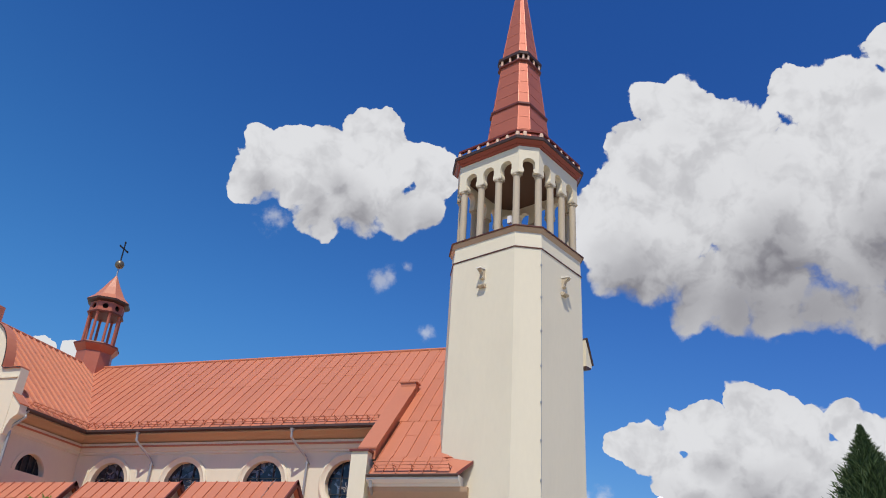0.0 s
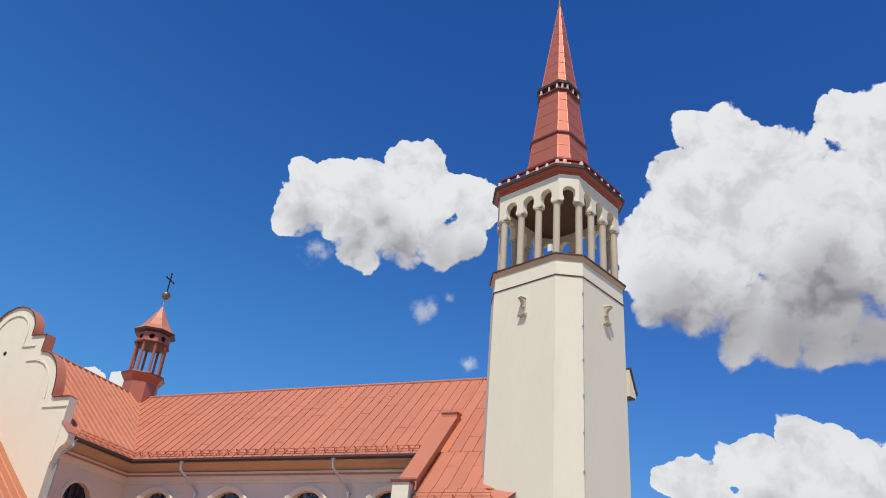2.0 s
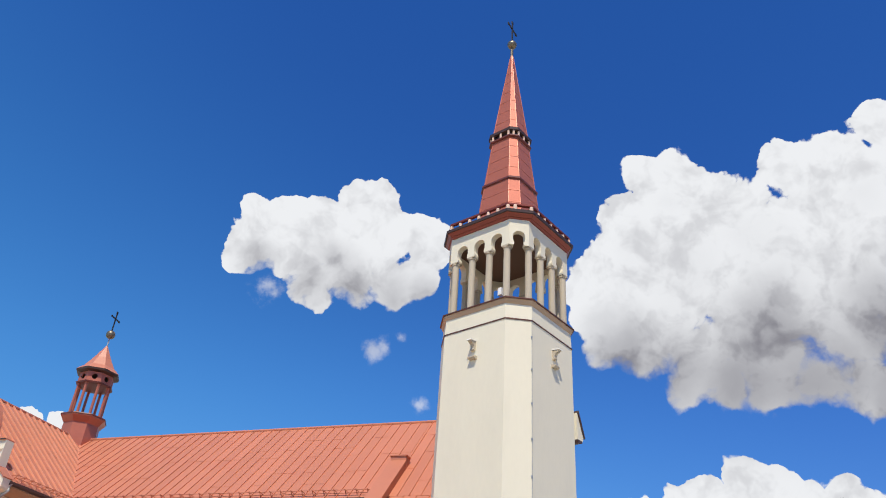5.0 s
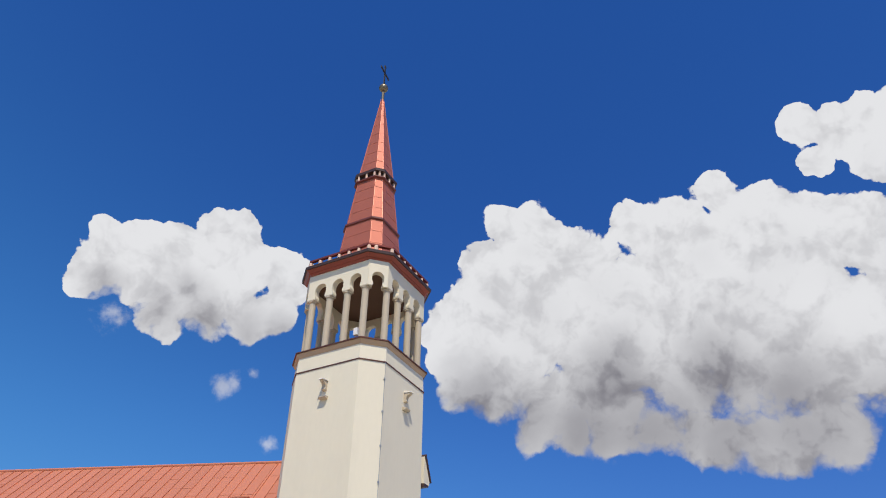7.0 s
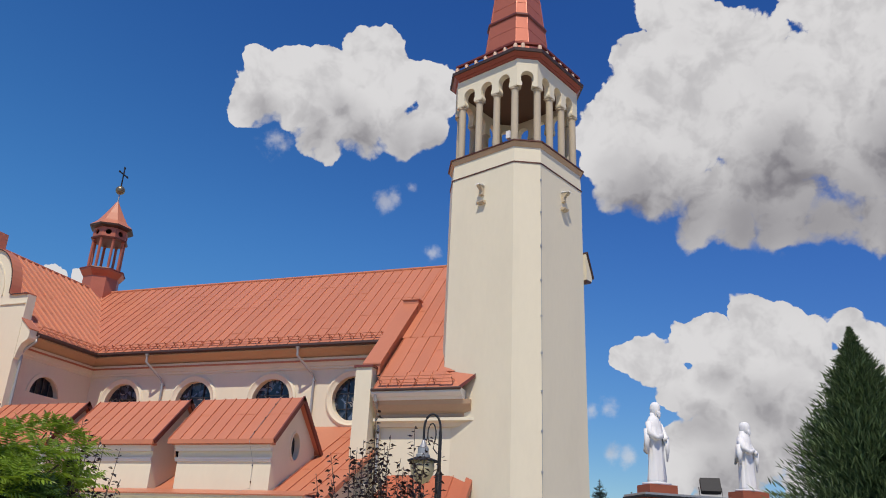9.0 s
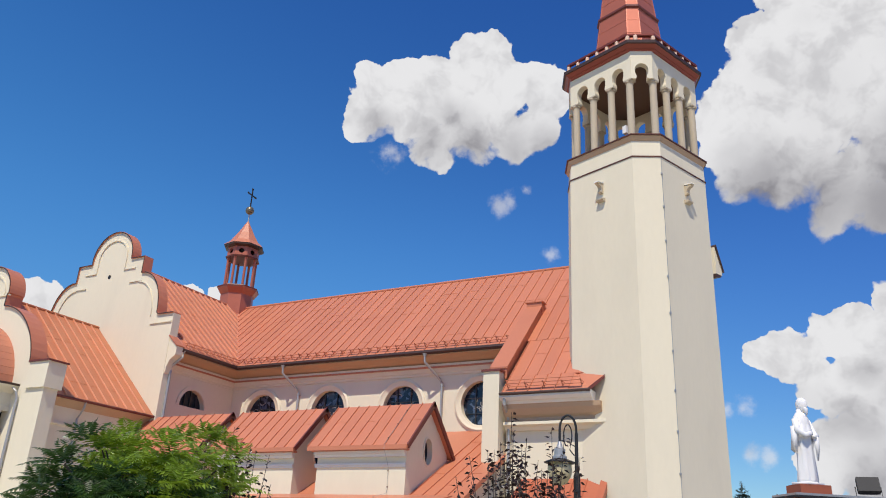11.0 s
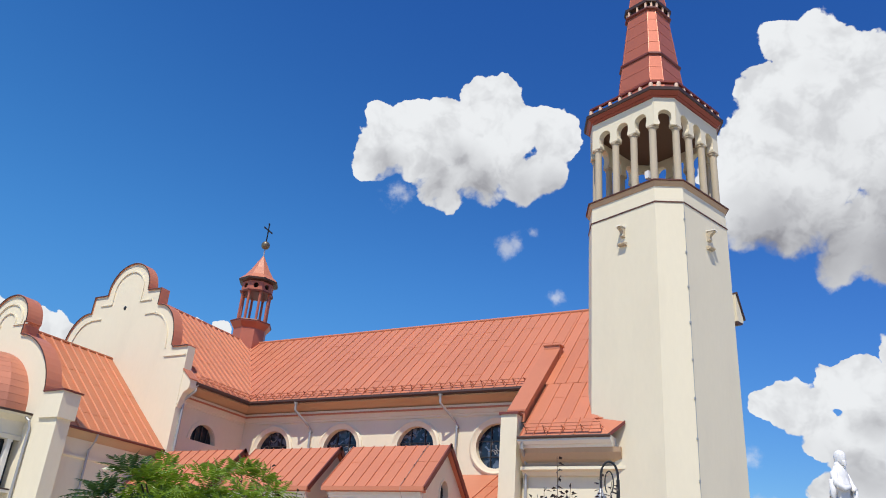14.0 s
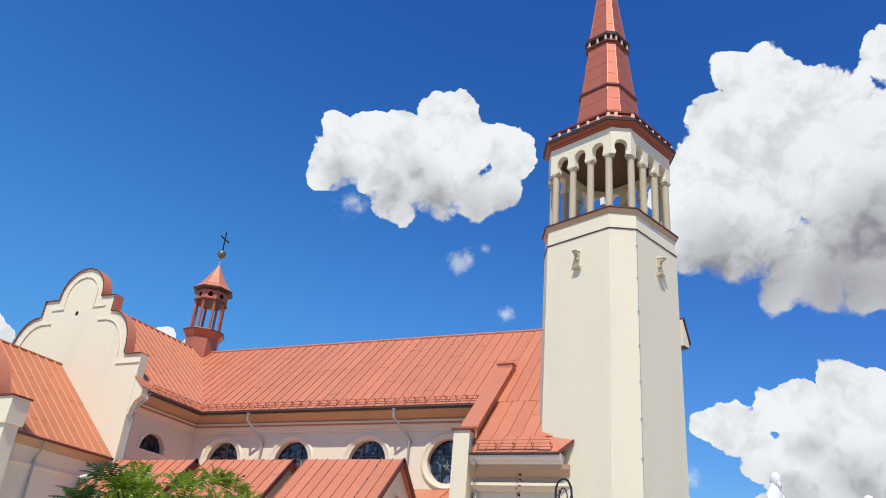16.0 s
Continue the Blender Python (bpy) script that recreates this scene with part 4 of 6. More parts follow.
part("flashing", bm, ROOF, arcade, "red metal flashing")
bm = bmn()
lathe(bm, [(0.3, 0), (0.3, 0.3), (0.23, 0.4), (0.23, 2.9), (0.28, 2.95), (0.34, 3.05), (0.34, 3.2)], 20, -15.35, 29.0)
part("column", bm, WHITE, arcade, "round white column", smooth=False)
bm = bmn()
slab(bm, [(-34, 29.9, 1.9), (-15.4, 29.9, 1.9), (-15.4, 31.2, 3.0), (-34, 31.2, 3.0)], 0.06)
part("inner_roof", bm, RUST, arcade, "small red roof inside the arcade")
bm = bmn()
box(bm, -34, -15.4, 29.85, 29.98, 1.72, 1.9)
part("inner_gutter", bm, WHITE, arcade, "pale gutter")
settle(arcade, (-25, 29.1, 0))

CH = [(-22.0, -16.9), (-27.85, -22.75), (-34.6, -28.6)]
C_SLOPE = Vector((0, 2.1, 2.1))
for k, (x0, x1) in enumerate(CH):
    ch = thing("side_chapel", "small cream chapel bay with a red metal saddle roof", "chapel bay", group="chapel bays along the aisle")
    bm = bmn()
    hole = arc(31.3, 6.05, 0.36, 0, 345, 23, 0.58)
    pierced(bm, 30.2, 32.4, 3.9, 6.9, hole, x1 - 0.28, x1 - 0.6, M_EAST)
    prism(bm, [(30.2, 6.9), (32.4, 6.9), (32.2, 7.0), (31.2, 7.95), (30.3, 7.0)], x1 - 0.28, x1 - 0.6, M_EAST)
    prism(bm, [(29.5, 3.9), (30.2, 3.9), (30.2, 6.9), (29.5, 6.3)], x1 - 0.28, x1 - 0.6, M_EAST)
    prism(bm, [(32.4, 3.9), (33.1, 3.9), (33.1, 6.15), (32.4, 6.85)], x1 - 0.28, x1 - 0.6, M_EAST)
    bmesh.ops.remove_doubles(bm, verts=bm.verts, dist=0.001)
    part("gable_wall", bm, PLASTER, ch)
    for a, b, c, d in ((x0 + 0.58, x1 - 0.6, 29.5, 29.8), (x0 + 0.58, x1 - 0.6, 32.8, 33.1)):
        bm = bmn()
        box(bm, a, b, c, d, 3.9, 6.1)
        part("wall", bm, PLASTER, ch)
    bm = bmn()
    prism(bm, [(29.5, 3.9), (33.1, 3.9), (33.1, 6.1), (31.2, 7.9), (29.5, 6.3)], x0 + 0.28, x0 + 0.58, M_EAST)
    part("gable_wall", bm, PLASTER, ch)
    bm = bmn()
    for y, z0, z1 in ((29.36, 5.62, 5.74), (29.28, 5.74, 5.86), (29.44, 5.2, 5.28), (29.4, 5.28, 5.36)):
        box(bm, x0 + 0.2, x1 - 0.28, y, 29.52, z0, z1)
    part("cornice", bm, WHITE, ch, "stepped white cornice")
    bm = bmn()
    slab(bm, [(x0, 29.1, 6.05), (x1, 29.1, 6.05), (x1, 31.2, 8.15), (x0, 31.2, 8.15)], 0.09)
    slab(bm, [(x1, 33.35, 6.0), (x0, 33.35, 6.0), (x0, 31.2, 8.15), (x1, 31.2, 8.15)], 0.09)
    roof = part("roof", bm, ROOF, ch, "red standing-seam saddle roof")
    sheet_roof(roof, (x0, 29.07, 6.03), (1, 0, 0), C_SLOPE, x1 - x0, C_SLOPE.length, 0.6, ROOF)
    bm = bmn()
    slab(bm, [(x1 - 0.05, 29.05, 6.05), (x1 + 0.03, 29.05, 6.05), (x1 + 0.03, 31.2, 8.22), (x1 - 0.05, 31.2, 8.22)], 0.2)
    slab(bm, [(x1 + 0.03, 33.4, 6.0), (x1 - 0.05, 33.4, 6.0), (x1 - 0.05, 31.2, 8.22), (x1 + 0.03, 31.2, 8.22)], 0.2)
    part("verge_board", bm, DARK_RED, roof, "dark red verge board")
    bm = bmn()
    box(bm, x0, x1 - 0.02, 29.02, 29.12, 5.88, 6.06)
    box(bm, x0 + 0.1, x1 - 0.15, 29.2, 29.5, 5.86, 5.95)
    part("eave_trim", bm, ROOF, roof, "red eave trim")
    win = new("window")
    win.parent = ch
    bm = bmn()
    bm.faces.new([bm.verts.new((x1 - 0.5, y, z)) for y, z in arc(31.3, 6.05, 0.37, 0, 345, 23, 0.59)])
    part("pane", bm, DARK_GLASS, win, "dark oval pane")
    bm = bmn()
    o, i2 = arc(31.3, 6.05, 0.43, 0, 345, 23, 0.65), arc(31.3, 6.05, 0.355, 0, 345, 23, 0.575)
    rows = [[Vector((x1 - 0.29, a[0], a[1])), Vector((x1 - 0.24, a[0], a[1])), Vector((x1 - 0.24, b[0], b[1])), Vector((x1 - 0.29, b[0], b[1]))] for a, b in zip(o, i2)]
    loft(bm, rows + rows[:1], cap=False)
    part("surround", bm, PLASTER, win)
    settle(ch, ((x0 + x1) / 2, 31.3, 3.9))

# ---- the bay beside the tower ----
bay = thing("stair_bay", "cream bay with a flared red metal roof against the tower", "church bay")
bm = bmn()
box(bm, -14.5, -9.2, 33.65, 34.1, 0, 8.4)
part("wall", bm, PLASTER, bay)
bm = bmn()
slab(bm, [(-14.35, 33.6, 9.68), (-10.8, 33.6, 9.68), (-9.2, 36, 12), (-14.35, 36, 12)], 0.1)
slab(bm, [(-14.35, 32.7, 8.76), (-10.25, 32.7, 8.76), (-11.2, 33.6, 9.68), (-14.35, 33.6, 9.68)], 0.1)
slab(bm, [(-10.25, 32.7, 8.76), (-9.75, 33.15, 9.38), (-11.2, 33.75, 9.72), (-11.25, 33.6, 9.68)], 0.08)
bay_roof = part("roof", bm, ROOF, bay, "flared red metal roof")
B_SLOPE = Vector((0, 2.4, 2.32))
sheet_roof(bay_roof, (-14.3, 33.6, 9.67), (1, 0, 0), B_SLOPE, 3.3, B_SLOPE.length, 0.62, ROOF)
F_SLOPE = Vector((0, 0.9, 0.92))
sheet_roof(bay_roof, (-14.3, 32.68, 8.75), (1, 0, 0), F_SLOPE, 3.1, F_SLOPE.length, 0.62, ROOF)
bm = bmn()
slab(bm, [(-10.3, 32.66, 8.62), (-9.7, 33.12, 9.28), (-9.7, 33.12, 9.42), (-10.3, 32.66, 8.8)], 0.06)
part("hip_trim", bm, DARK_RED, bay_roof, "dark red hip trim")
bm = bmn()
prof = [(32.66, 8.72), (32.62, 8.55), (32.78, 8.42), (32.9, 8.42), (32.95, 8.3), (33.66, 8.28), (33.66, 8.72)]
loft(bm, [[(-14.4, y, z) for y, z in prof], [(-10.2, y, z) for y, z in prof]])
part("gutter_box", bm, WHITE, bay, "white boxed gutter")
bm = bmn()
tube(bm, [(-14.4, 32.6, 8.7), (-10.2, 32.6, 8.7)], 0.07, 8)
part("gutter", bm, BROWN_METAL, bay, "dark metal gutter")
# cove in ochre instead of cream: the shadow below the gutter is painted
bm = bmn()
prof = [(33.66, 8.3), (33.0, 8.3), (33.05, 8.1), (33.25, 7.85), (33.4, 7.75), (33.4, 7.6), (33.66, 7.6)]
loft(bm, [[(-14.45, y, z) for y, z in prof], [(-9.9, y, z) for y, z in prof]])
part("cove", bm, OCHRE, bay, "cove moulding, its brownish shade put into the colour")
bm = bmn()
prof = [(33.66, 7.58), (33.2, 7.55), (33.2, 7.42), (33.4, 7.35), (33.5, 7.2), (33.66, 7.2)]
loft(bm, [[(-14.45, y, z) for y, z in prof], [(-9.7, y, z) for y, z in prof]])
part("fillet", bm, PLASTER, bay)
bm = bmn()
tube(bm, [(-14.2, 32.7, 8.6), (-14.2, 32.75, 8.25), (-14.3, 33.3, 7.95), (-14.3, 33.5, 7.6), (-14.3, 33.5, 0)], 0.07, 8)
part("downpipe", bm, ZINC, bay, "grey zinc downpipe")
settle(bay, (-12.2, 34, 0))
snow_guard((-14.1, 32.85, 8.95), (-10.6, 32.85, 8.95), F_SLOPE, 5, "red metal snow guard rail on the flared eave", 3)

pier = thing("buttress_pier", "cream buttress pier with a red metal sloping parapet", "pier")
bm = bmn()
box(bm, -15.4, -14.6, 33.0, 37.0, 0, 9.85)
part("shaft", bm, PLASTER, pier)
bm = bmn()
box(bm, -15.48, -14.52, 32.92, 33.7, 9.85, 9.95)
part("cap", bm, DARK_RED, pier, "dark red metal cap")
bm = bmn()
prism(bm, [(33.5, 9.6), (33.5, 10.1), (37.9, 14.35), (38.3, 14.35), (38.3, 13.9), (34.2, 9.9)], -15.25, -14.45, M_EAST)
part("parapet", bm, ROOF, pier, "red sheet-clad sloping parapet")
bm = bmn()
prism(bm, [(33.45, 10.08), (33.45, 10.16), (37.88, 14.42), (38.36, 14.42), (38.36, 14.33), (37.9, 14.33)], -15.3, -14.4, M_EAST)
part("parapet_cover", bm, ROOF, pier)
bm = bmn()
box(bm, -15.28, -14.42, 37.86, 38.4, 13.8, 14.62)
box(bm, -15.34, -14.36, 37.8, 38.46, 14.62, 14.68)
part("end_block", bm, ROOF, pier, "red sheet-clad end block")
settle(pier, (-15, 35, 0))

porch = thing("porch_roof", "orange-red metal roof of a low porch by the tower", "porch")
bm = bmn()
slab(bm, [(-14.9, 30.2, 1.72), (-9.6, 30.2, 1.72), (-10.1, 33.65, 5.15), (-13.6, 33.65, 5.15)], 0.08)
deck = part("roof", bm, PORCH, porch)
sheet_roof(deck, (-13.7, 30.2, 1.72), (1, 0, 0), (0, 3.45, 3.43), 3.6, 4.8, 0.6, PORCH)
bm = bmn()
slab(bm, [(-10.05, 30.1, 1.8), (-9.75, 30.1, 1.8), (-9.75, 33.6, 5.35), (-10.05, 33.6, 5.35)], 0.25)
part("verge", bm, PORCH, porch, "raised metal verge")
bm = bmn()
box(bm, -14.6, -10.0, 30.6, 33.6, 0, 1.72)
part("wall", bm, PLASTER, porch)
bm = bmn()
tube(bm, [(-15.0, 30.1, 1.65), (-10.0, 30.1, 1.65)], 0.07, 8)
part("gutter", bm, ZINC, porch, "grey gutter")
settle(porch, (-12.3, 32, 0))

# downpipes of the nave
for x in (-29.7, -20.25):
    dp = thing("downpipe", "grey zinc downpipe on the nave wall", "downpipe", group="nave downpipes")
    bm = bmn()
    tube(bm, [(x, 35.95, 11.8), (x, 35.98, 11.35), (x + 0.1, 36.1, 11.2), (x + 0.55, 36.75, 10.55), (x + 0.62, 36.86, 10.35), (x + 0.62, 36.86, 6.5)], 0.065, 8)
    part("pipe", bm, ZINC, dp)
    for z in (10.2, 8.2):
        bm = bmn()
        box(bm, x + 0.54, x + 0.7, 36.8, 37.0, z, z + 0.06)
        part("clamp", bm, ZINC, dp)
    bm = bmn()
    lathe(bm, [(0.08, 11.66), (0.13, 11.8)], 8, x, 35.95)
    part("outlet", bm, ZINC, dp)
    settle(dp, (x + 0.6, 36.9, 6.5))
dp = thing("downpipe", "white curved downpipe at the gable corner", "downpipe", group="nave downpipes")
bm = bmn()
tube(bm, [(-33.2, 31.6, 11.85), (-33.2, 31.55, 11.5), (-33.5, 31.45, 11.2), (-33.75, 31.4, 11.0), (-33.8, 31.4, 10.7), (-33.8, 31.4, 6)], 0.08, 8)
part("pipe", bm, ZINC, dp)
settle(dp, (-33.8, 31.4, 6))

# ---- bell tower ----
tower = thing("bell_tower", "tall cream plastered bell tower with cut corners and a copper-red spire", "bell tower")
TC, TROT = Vector((-8.68, 35.78, 0)), radians(-21)
TM = Matrix.Translation(TC) @ Matrix.Rotation(TROT, 4, "Z")


def octa(half, z, ratio=0.333, cut=None):
    c = half - (cut if cut is not None else half * ratio)
    return [TM @ Vector((x, y, z)) for x, y in ((-c, -half), (c, -half), (half, -c), (half, c), (c, half), (-c, half), (-half, c), (-half, -c))]


bm = bmn()
loft(bm, [octa(2.8, 3.9), octa(2.75, 19.3), octa(2.72, 20.15)])
part("shaft", bm, PLASTER, tower)
# square foot with broaches under the cut corners
bm = bmn()
loft(bm, [octa(2.83, 0, cut=0.06), octa(2.81, 3.05, cut=0.05), octa(2.8, 3.92)])
part("foot", bm, PLASTER, tower)
for k in range(4):
    m = TM @ Matrix.Rotation(k * math.pi / 2, 4, "Z")
    bm = bmn()
    q = [Vector((1.84, -2.81, 4.0)), Vector((2.83, -2.83, 3.04)), Vector((2.81, -1.84, 4.0))]
    q = [p + Vector((0.02, -0.02, 0.02)) for p in q]
    loft(bm, [[m @ (p - Vector((0.03, -0.03, 0.05))) for p in q], [m @ p for p in q]])
    part("broach", bm, ROOF, tower, "pinkish red metal corner broach")
    bm = bmn()
    box(bm, -0.78, 0.78, -0.05, 0.05, -0.04, 0.04, m @ Matrix.Translation((2.36, -2.36, 4.02)) @ Matrix.Rotation(radians(45), 4, "Z"))
    part("broach_edge", bm, DARK_RED, tower)
bm = bmn()
loft(bm, [octa(2.93, 0.0, cut=0.06), octa(2.93, 1.74, cut=0.06), octa(2.84, 1.82, cut=0.06)])
part("plinth", bm, MORTAR, tower, "grey mortar plinth between the bricks")
# lightning conductor on a corner edge
bm = bmn()
tube(bm, [TM @ Vector((2.815, -1.885, 4.0)), TM @ Vector((2.765, -1.855, 19.3))], 0.012, 4)
part("lightning_wire", bm, ZINC, tower, "thin lightning wire")
for i in range(9):
    bm = bmn()
    box(bm, -0.03, 0.03, -0.05, 0.02, 0, 0.09, TM @ Matrix.Translation((2.8 - 0.005 * i, -1.87 + 0.003 * i, 5.2 + 1.65 * i)))
    part("wire_clamp", bm, ZINC, tower)
bm = bmn()
loft(bm, [octa(2.74, 19.29), octa(2.785, 19.3), octa(2.785, 19.35), octa(2.74, 19.38)], cap=False)
part("string_course", bm, TRIM, tower, "thin dark brown string course")
bm = bmn()
loft(bm, [octa(2.7, 20.14), octa(2.76, 20.2), octa(2.83, 20.34), octa(2.83, 20.4), octa(2.5, 20.46)])
part("floor_cornice", bm, OCHRE, tower, "ochre cornice under the belfry")
bm = bmn()
loft(bm, [octa(2.82, 20.39), octa(2.89, 20.39), octa(2.89, 20.45), octa(2.4, 20.58)])
part("cornice_flashing", bm, TRIM, tower, "dark brown metal flashing")

# belfry: columns on the corners and between them, arches above
H = 2.42
bm = bmn()
lathe(bm, [(0.22, 20.5), (0.22, 20.58), (0.178, 20.62), (0.172, 23.46), (0.215, 23.48), (0.215, 23.54), (0.19, 23.56)], 18)
box(bm, -0.21, 0.21, -0.21, 0.21, 23.55, 23.62)
column = part("column", bm, STONE, tower, "round sand-coloured belfry column")
spots = []
for k in range(4):
    rot = Matrix.Rotation(k * math.pi / 2, 4, "Z")
    for u in (-1.64, -0.547, 0.547, 1.64):
        spots.append(TM @ rot @ Matrix.Translation((u, -H, 0)))
column.matrix_basis = spots[0]
for m in spots[1:]:
    again(column, m)


def arch_band(width, bays, full, y0, y1, m):
    """The wall over a row of arches, its middle at x = 0; full: its width with the plain ends."""
    step = width / bays
    pts = [(-full / 2, 25.14), (-full / 2, 23.6)]
    for b in range(bays):
        c = -width / 2 + step * (b + 0.5)
        r = step * 0.315
        s = step / 2 - 0.25
        pts += [(c - s - 0.02, 23.6), (c - s, 23.68), (c - s, 23.76), (c - r, 23.92), (c - r, 24.05)] + arc(c, 24.14, r, 180, 0, 12) + [(c + r, 24.05), (c + r, 23.92), (c + s, 23.76), (c + s, 23.68), (c + s + 0.02, 23.6)]
    pts += [(full / 2, 23.6), (full / 2, 25.14)]
    bm = bmn()
    prism(bm, pts, y0, y1, m)
    bm.normal_update()
    bmesh.ops.triangulate(bm, faces=[f for f in bm.faces if len(f.verts) > 4])
    part("arch_wall", bm, PLASTER, tower, "plaster wall over the arches")


for k in range(4):
    rot = TM @ Matrix.Rotation(k * math.pi / 2, 4, "Z")
    arch_band(3.28, 3, 3.74, -2.6, -2.26, rot)
    cm = rot @ Matrix.Translation((2.0, -2.0, 0)) @ Matrix.Rotation(radians(45), 4, "Z")
    arch_band(1.0, 1, 1.01, -0.335, 0.0, cm)
# ceiling coloured dark so the openings read as shaded inside
bm = bmn()
loft(bm, [octa(2.5, 24.85), octa(2.5, 25.0)])
part("belfry_ceiling", bm, CEILING, tower, "belfry ceiling, interior shade put into its dark brown")
bm = bmn()
loft(bm, [octa(2.55, 25.12), octa(2.66, 25.13), octa(2.72, 25.24), octa(2.6, 25.28)])
part("moulding", bm, CORNICE, tower, "red moulding under the gallery")
bm = bmn()
loft(bm, [octa(2.6, 25.22), octa(2.76, 25.24), octa(2.88, 25.42), octa(2.92, 25.56), octa(1.5, 25.7)])
part("gallery_cornice", bm, CORNICE, tower, "dark red gallery cornice")
bm = bmn()
loft(bm, [octa(2.87, 25.42), octa(2.95, 25.43), octa(2.97, 25.58), octa(2.7, 25.63)])
part("cornice_edge", bm, BROWN_METAL, tower, "dark metal edge")
# gallery railing: small pale stubs under a dark rail
bm = bmn()
lathe(bm, [(0.11, 25.56), (0.11, 25.88), (0.09, 25.96)], 8)
stub = part("rail_post", bm, SALMON, tower, "small pale rail post")
n = 0
for k in range(4):
    rot = Matrix.Rotation(k * math.pi / 2, 4, "Z")
    line = [(-1.85 + 3.7 * i / 6, -2.72) for i in range(7)] + [(2.15, -2.5)]
    for x, y in line:
        m = TM @ rot @ Matrix.Translation((x, y, 0))
        if n == 0:
            stub.matrix_basis = m
        else:
            again(stub, m)
        n += 1
bm = bmn()
rows = []
for z, h in ((25.95, 2.66), (25.95, 2.82), (26.06, 2.82), (26.06, 2.66)):
    rows.append(octa(h, z))
loft(bm, rows + rows[:1], cap=False)
part("rail", bm, CORNICE, tower, "dark red gallery rail")
# spire in three tiers
bm = bmn()
loft(bm, [octa(1.6, 25.6), octa(1.28, 29.1)])
part("spire_base", bm, SPIRE, tower)
bm = bmn()
loft(bm, [octa(1.3, 29.05), octa(1.36, 29.1), octa(1.36, 29.2), octa(1.26, 29.24)])
part("spire_band", bm, DARK_RED, tower, "dark red spire band")
bm = bmn()
loft(bm, [octa(1.25, 29.2), octa(0.92, 32.6)])
part("spire_middle", bm, SPIRE, tower)
bm = bmn()
loft(bm, [octa(0.92, 32.45), octa(1.05, 32.5), octa(1.05, 32.58), octa(0.88, 32.62)])
part("spire_band", bm, DARK_RED, tower, "dark red spire band")
bm = bmn()
lathe(bm, [(0.07, 32.58), (0.07, 32.95)], 6)
small = part("spire_post", bm, SALMON, tower, "small pale post in the spire band")
n = 0
for k in range(4):
    rot = Matrix.Rotation(k * math.pi / 2, 4, "Z")
    for x, y in ((-0.55, -0.97), (0.0, -0.97), (0.55, -0.97), (0.8, -0.8)):
        m = TM @ rot @ Matrix.Translation((x, y, 0))
        if n == 0:
            small.matrix_basis = m
        else:
            again(small, m)
        n += 1
bm = bmn()
loft(bm, [octa(0.86, 32.6), octa(0.86, 32.95)])
part("spire_collar", bm, BROWN_METAL, tower, "dark collar")
bm = bmn()
loft(bm, [octa(0.86, 32.93), octa(1.06, 32.95), octa(1.08, 33.12), octa(0.86, 33.2)])
part("spire_cornice", bm, BROWN_METAL, tower, "dark brown spire cornice")
bm = bmn()
loft(bm, [octa(0.9, 33.1), octa(0.08, 40.2)])
part("spire_top", bm, SPIRE, tower)
# lapped sheet joints and corner rolls on the spire
for (h0, z0), (h1, z1) in (((1.6, 25.6), (1.28, 29.1)), ((1.25, 29.2), (0.92, 32.6)), ((0.9, 33.1), (0.08, 40.2))):
    a, b = octa(h0, z0), octa(h1, z1)
    for p, q in zip(a, b):
        bm = bmn()
        tube(bm, [p, q], 0.02, 5, 0.012)
        part("corner_roll", bm, SPIRE, tower)
    steps = round((z1 - z0) / 0.85)
    for i in range(1, steps):
        h, z = h0 + (h1 - h0) * i / steps, z0 + (z1 - z0) * i / steps
        bm = bmn()
        loft(bm, [octa(h + 0.002, z - 0.02), octa(h + 0.014, z - 0.02), octa(h + 0.004, z + 0.03)], cap=False)
        part("sheet_joint", bm, SPIRE, tower)
bm = bmn()
lathe(bm, [(0.1, 40.0), (0.1, 40.9), (0.06, 41.0)], 10, TC.x, TC.y)
part("finial_neck", bm, GOLD, tower, "pale metal neck")
bm = bmn()
lathe(bm, [(0.31 * math.sin(radians(a)), 41.3 - 0.31 * math.cos(radians(a))) for a in range(0, 181, 15)], 18, TC.x, TC.y)
part("finial_ball", bm, GOLD, tower, "gilded ball", smooth=True)


def cross(bm, m, h, arm, w):
    box(bm, -w, w, -w * 0.5, w * 0.5, 0, h, m)
    box(bm, -arm, arm, -w * 0.5, w * 0.5, h * 0.62, h * 0.62 + 2 * w, m)
    for x, z in ((-arm, h * 0.62 + w), (arm, h * 0.62 + w), (0, h)):
        box(bm, x - w * 1.6, x + w * 1.6, -w * 0.6, w * 0.6, z - w * 1.3, z + w * 1.3, m)


bm = bmn()
cross(bm, Matrix.Translation((TC.x, TC.y, 41.65)) @ Matrix.Rotation(radians(78), 4, "Z"), 1.75, 0.55, 0.06)
part("cross", bm, BLACK, tower, "dark iron cross")
# bell and fittings in the belfry
bm = bmn()
lathe(bm, [(0.0, 22.1), (0.3, 22.05), (0.42, 21.6), (0.52, 21.1), (0.75, 20.75)], 20, TC.x + 0.3, TC.y + 0.2)
part("bell", bm, BROWN_METAL, tower, "dark bronze bell", smooth=True)
bm = bmn()
box(bm, -0.11, 0.11, -0.1, 0.1, 21.15, 21.55, TM @ Matrix.Translation((1.0, -2.0, 0)))
part("junction_box", bm, STATUE, tower, "small white box")

# small scroll consoles with a cover plate, and a ledge below each
M_SIDE = Matrix(((0, 1, 0, 0), (-1, 0, 0, 0), (0, 0, 1, 0), (0, 0, 0, 1)))
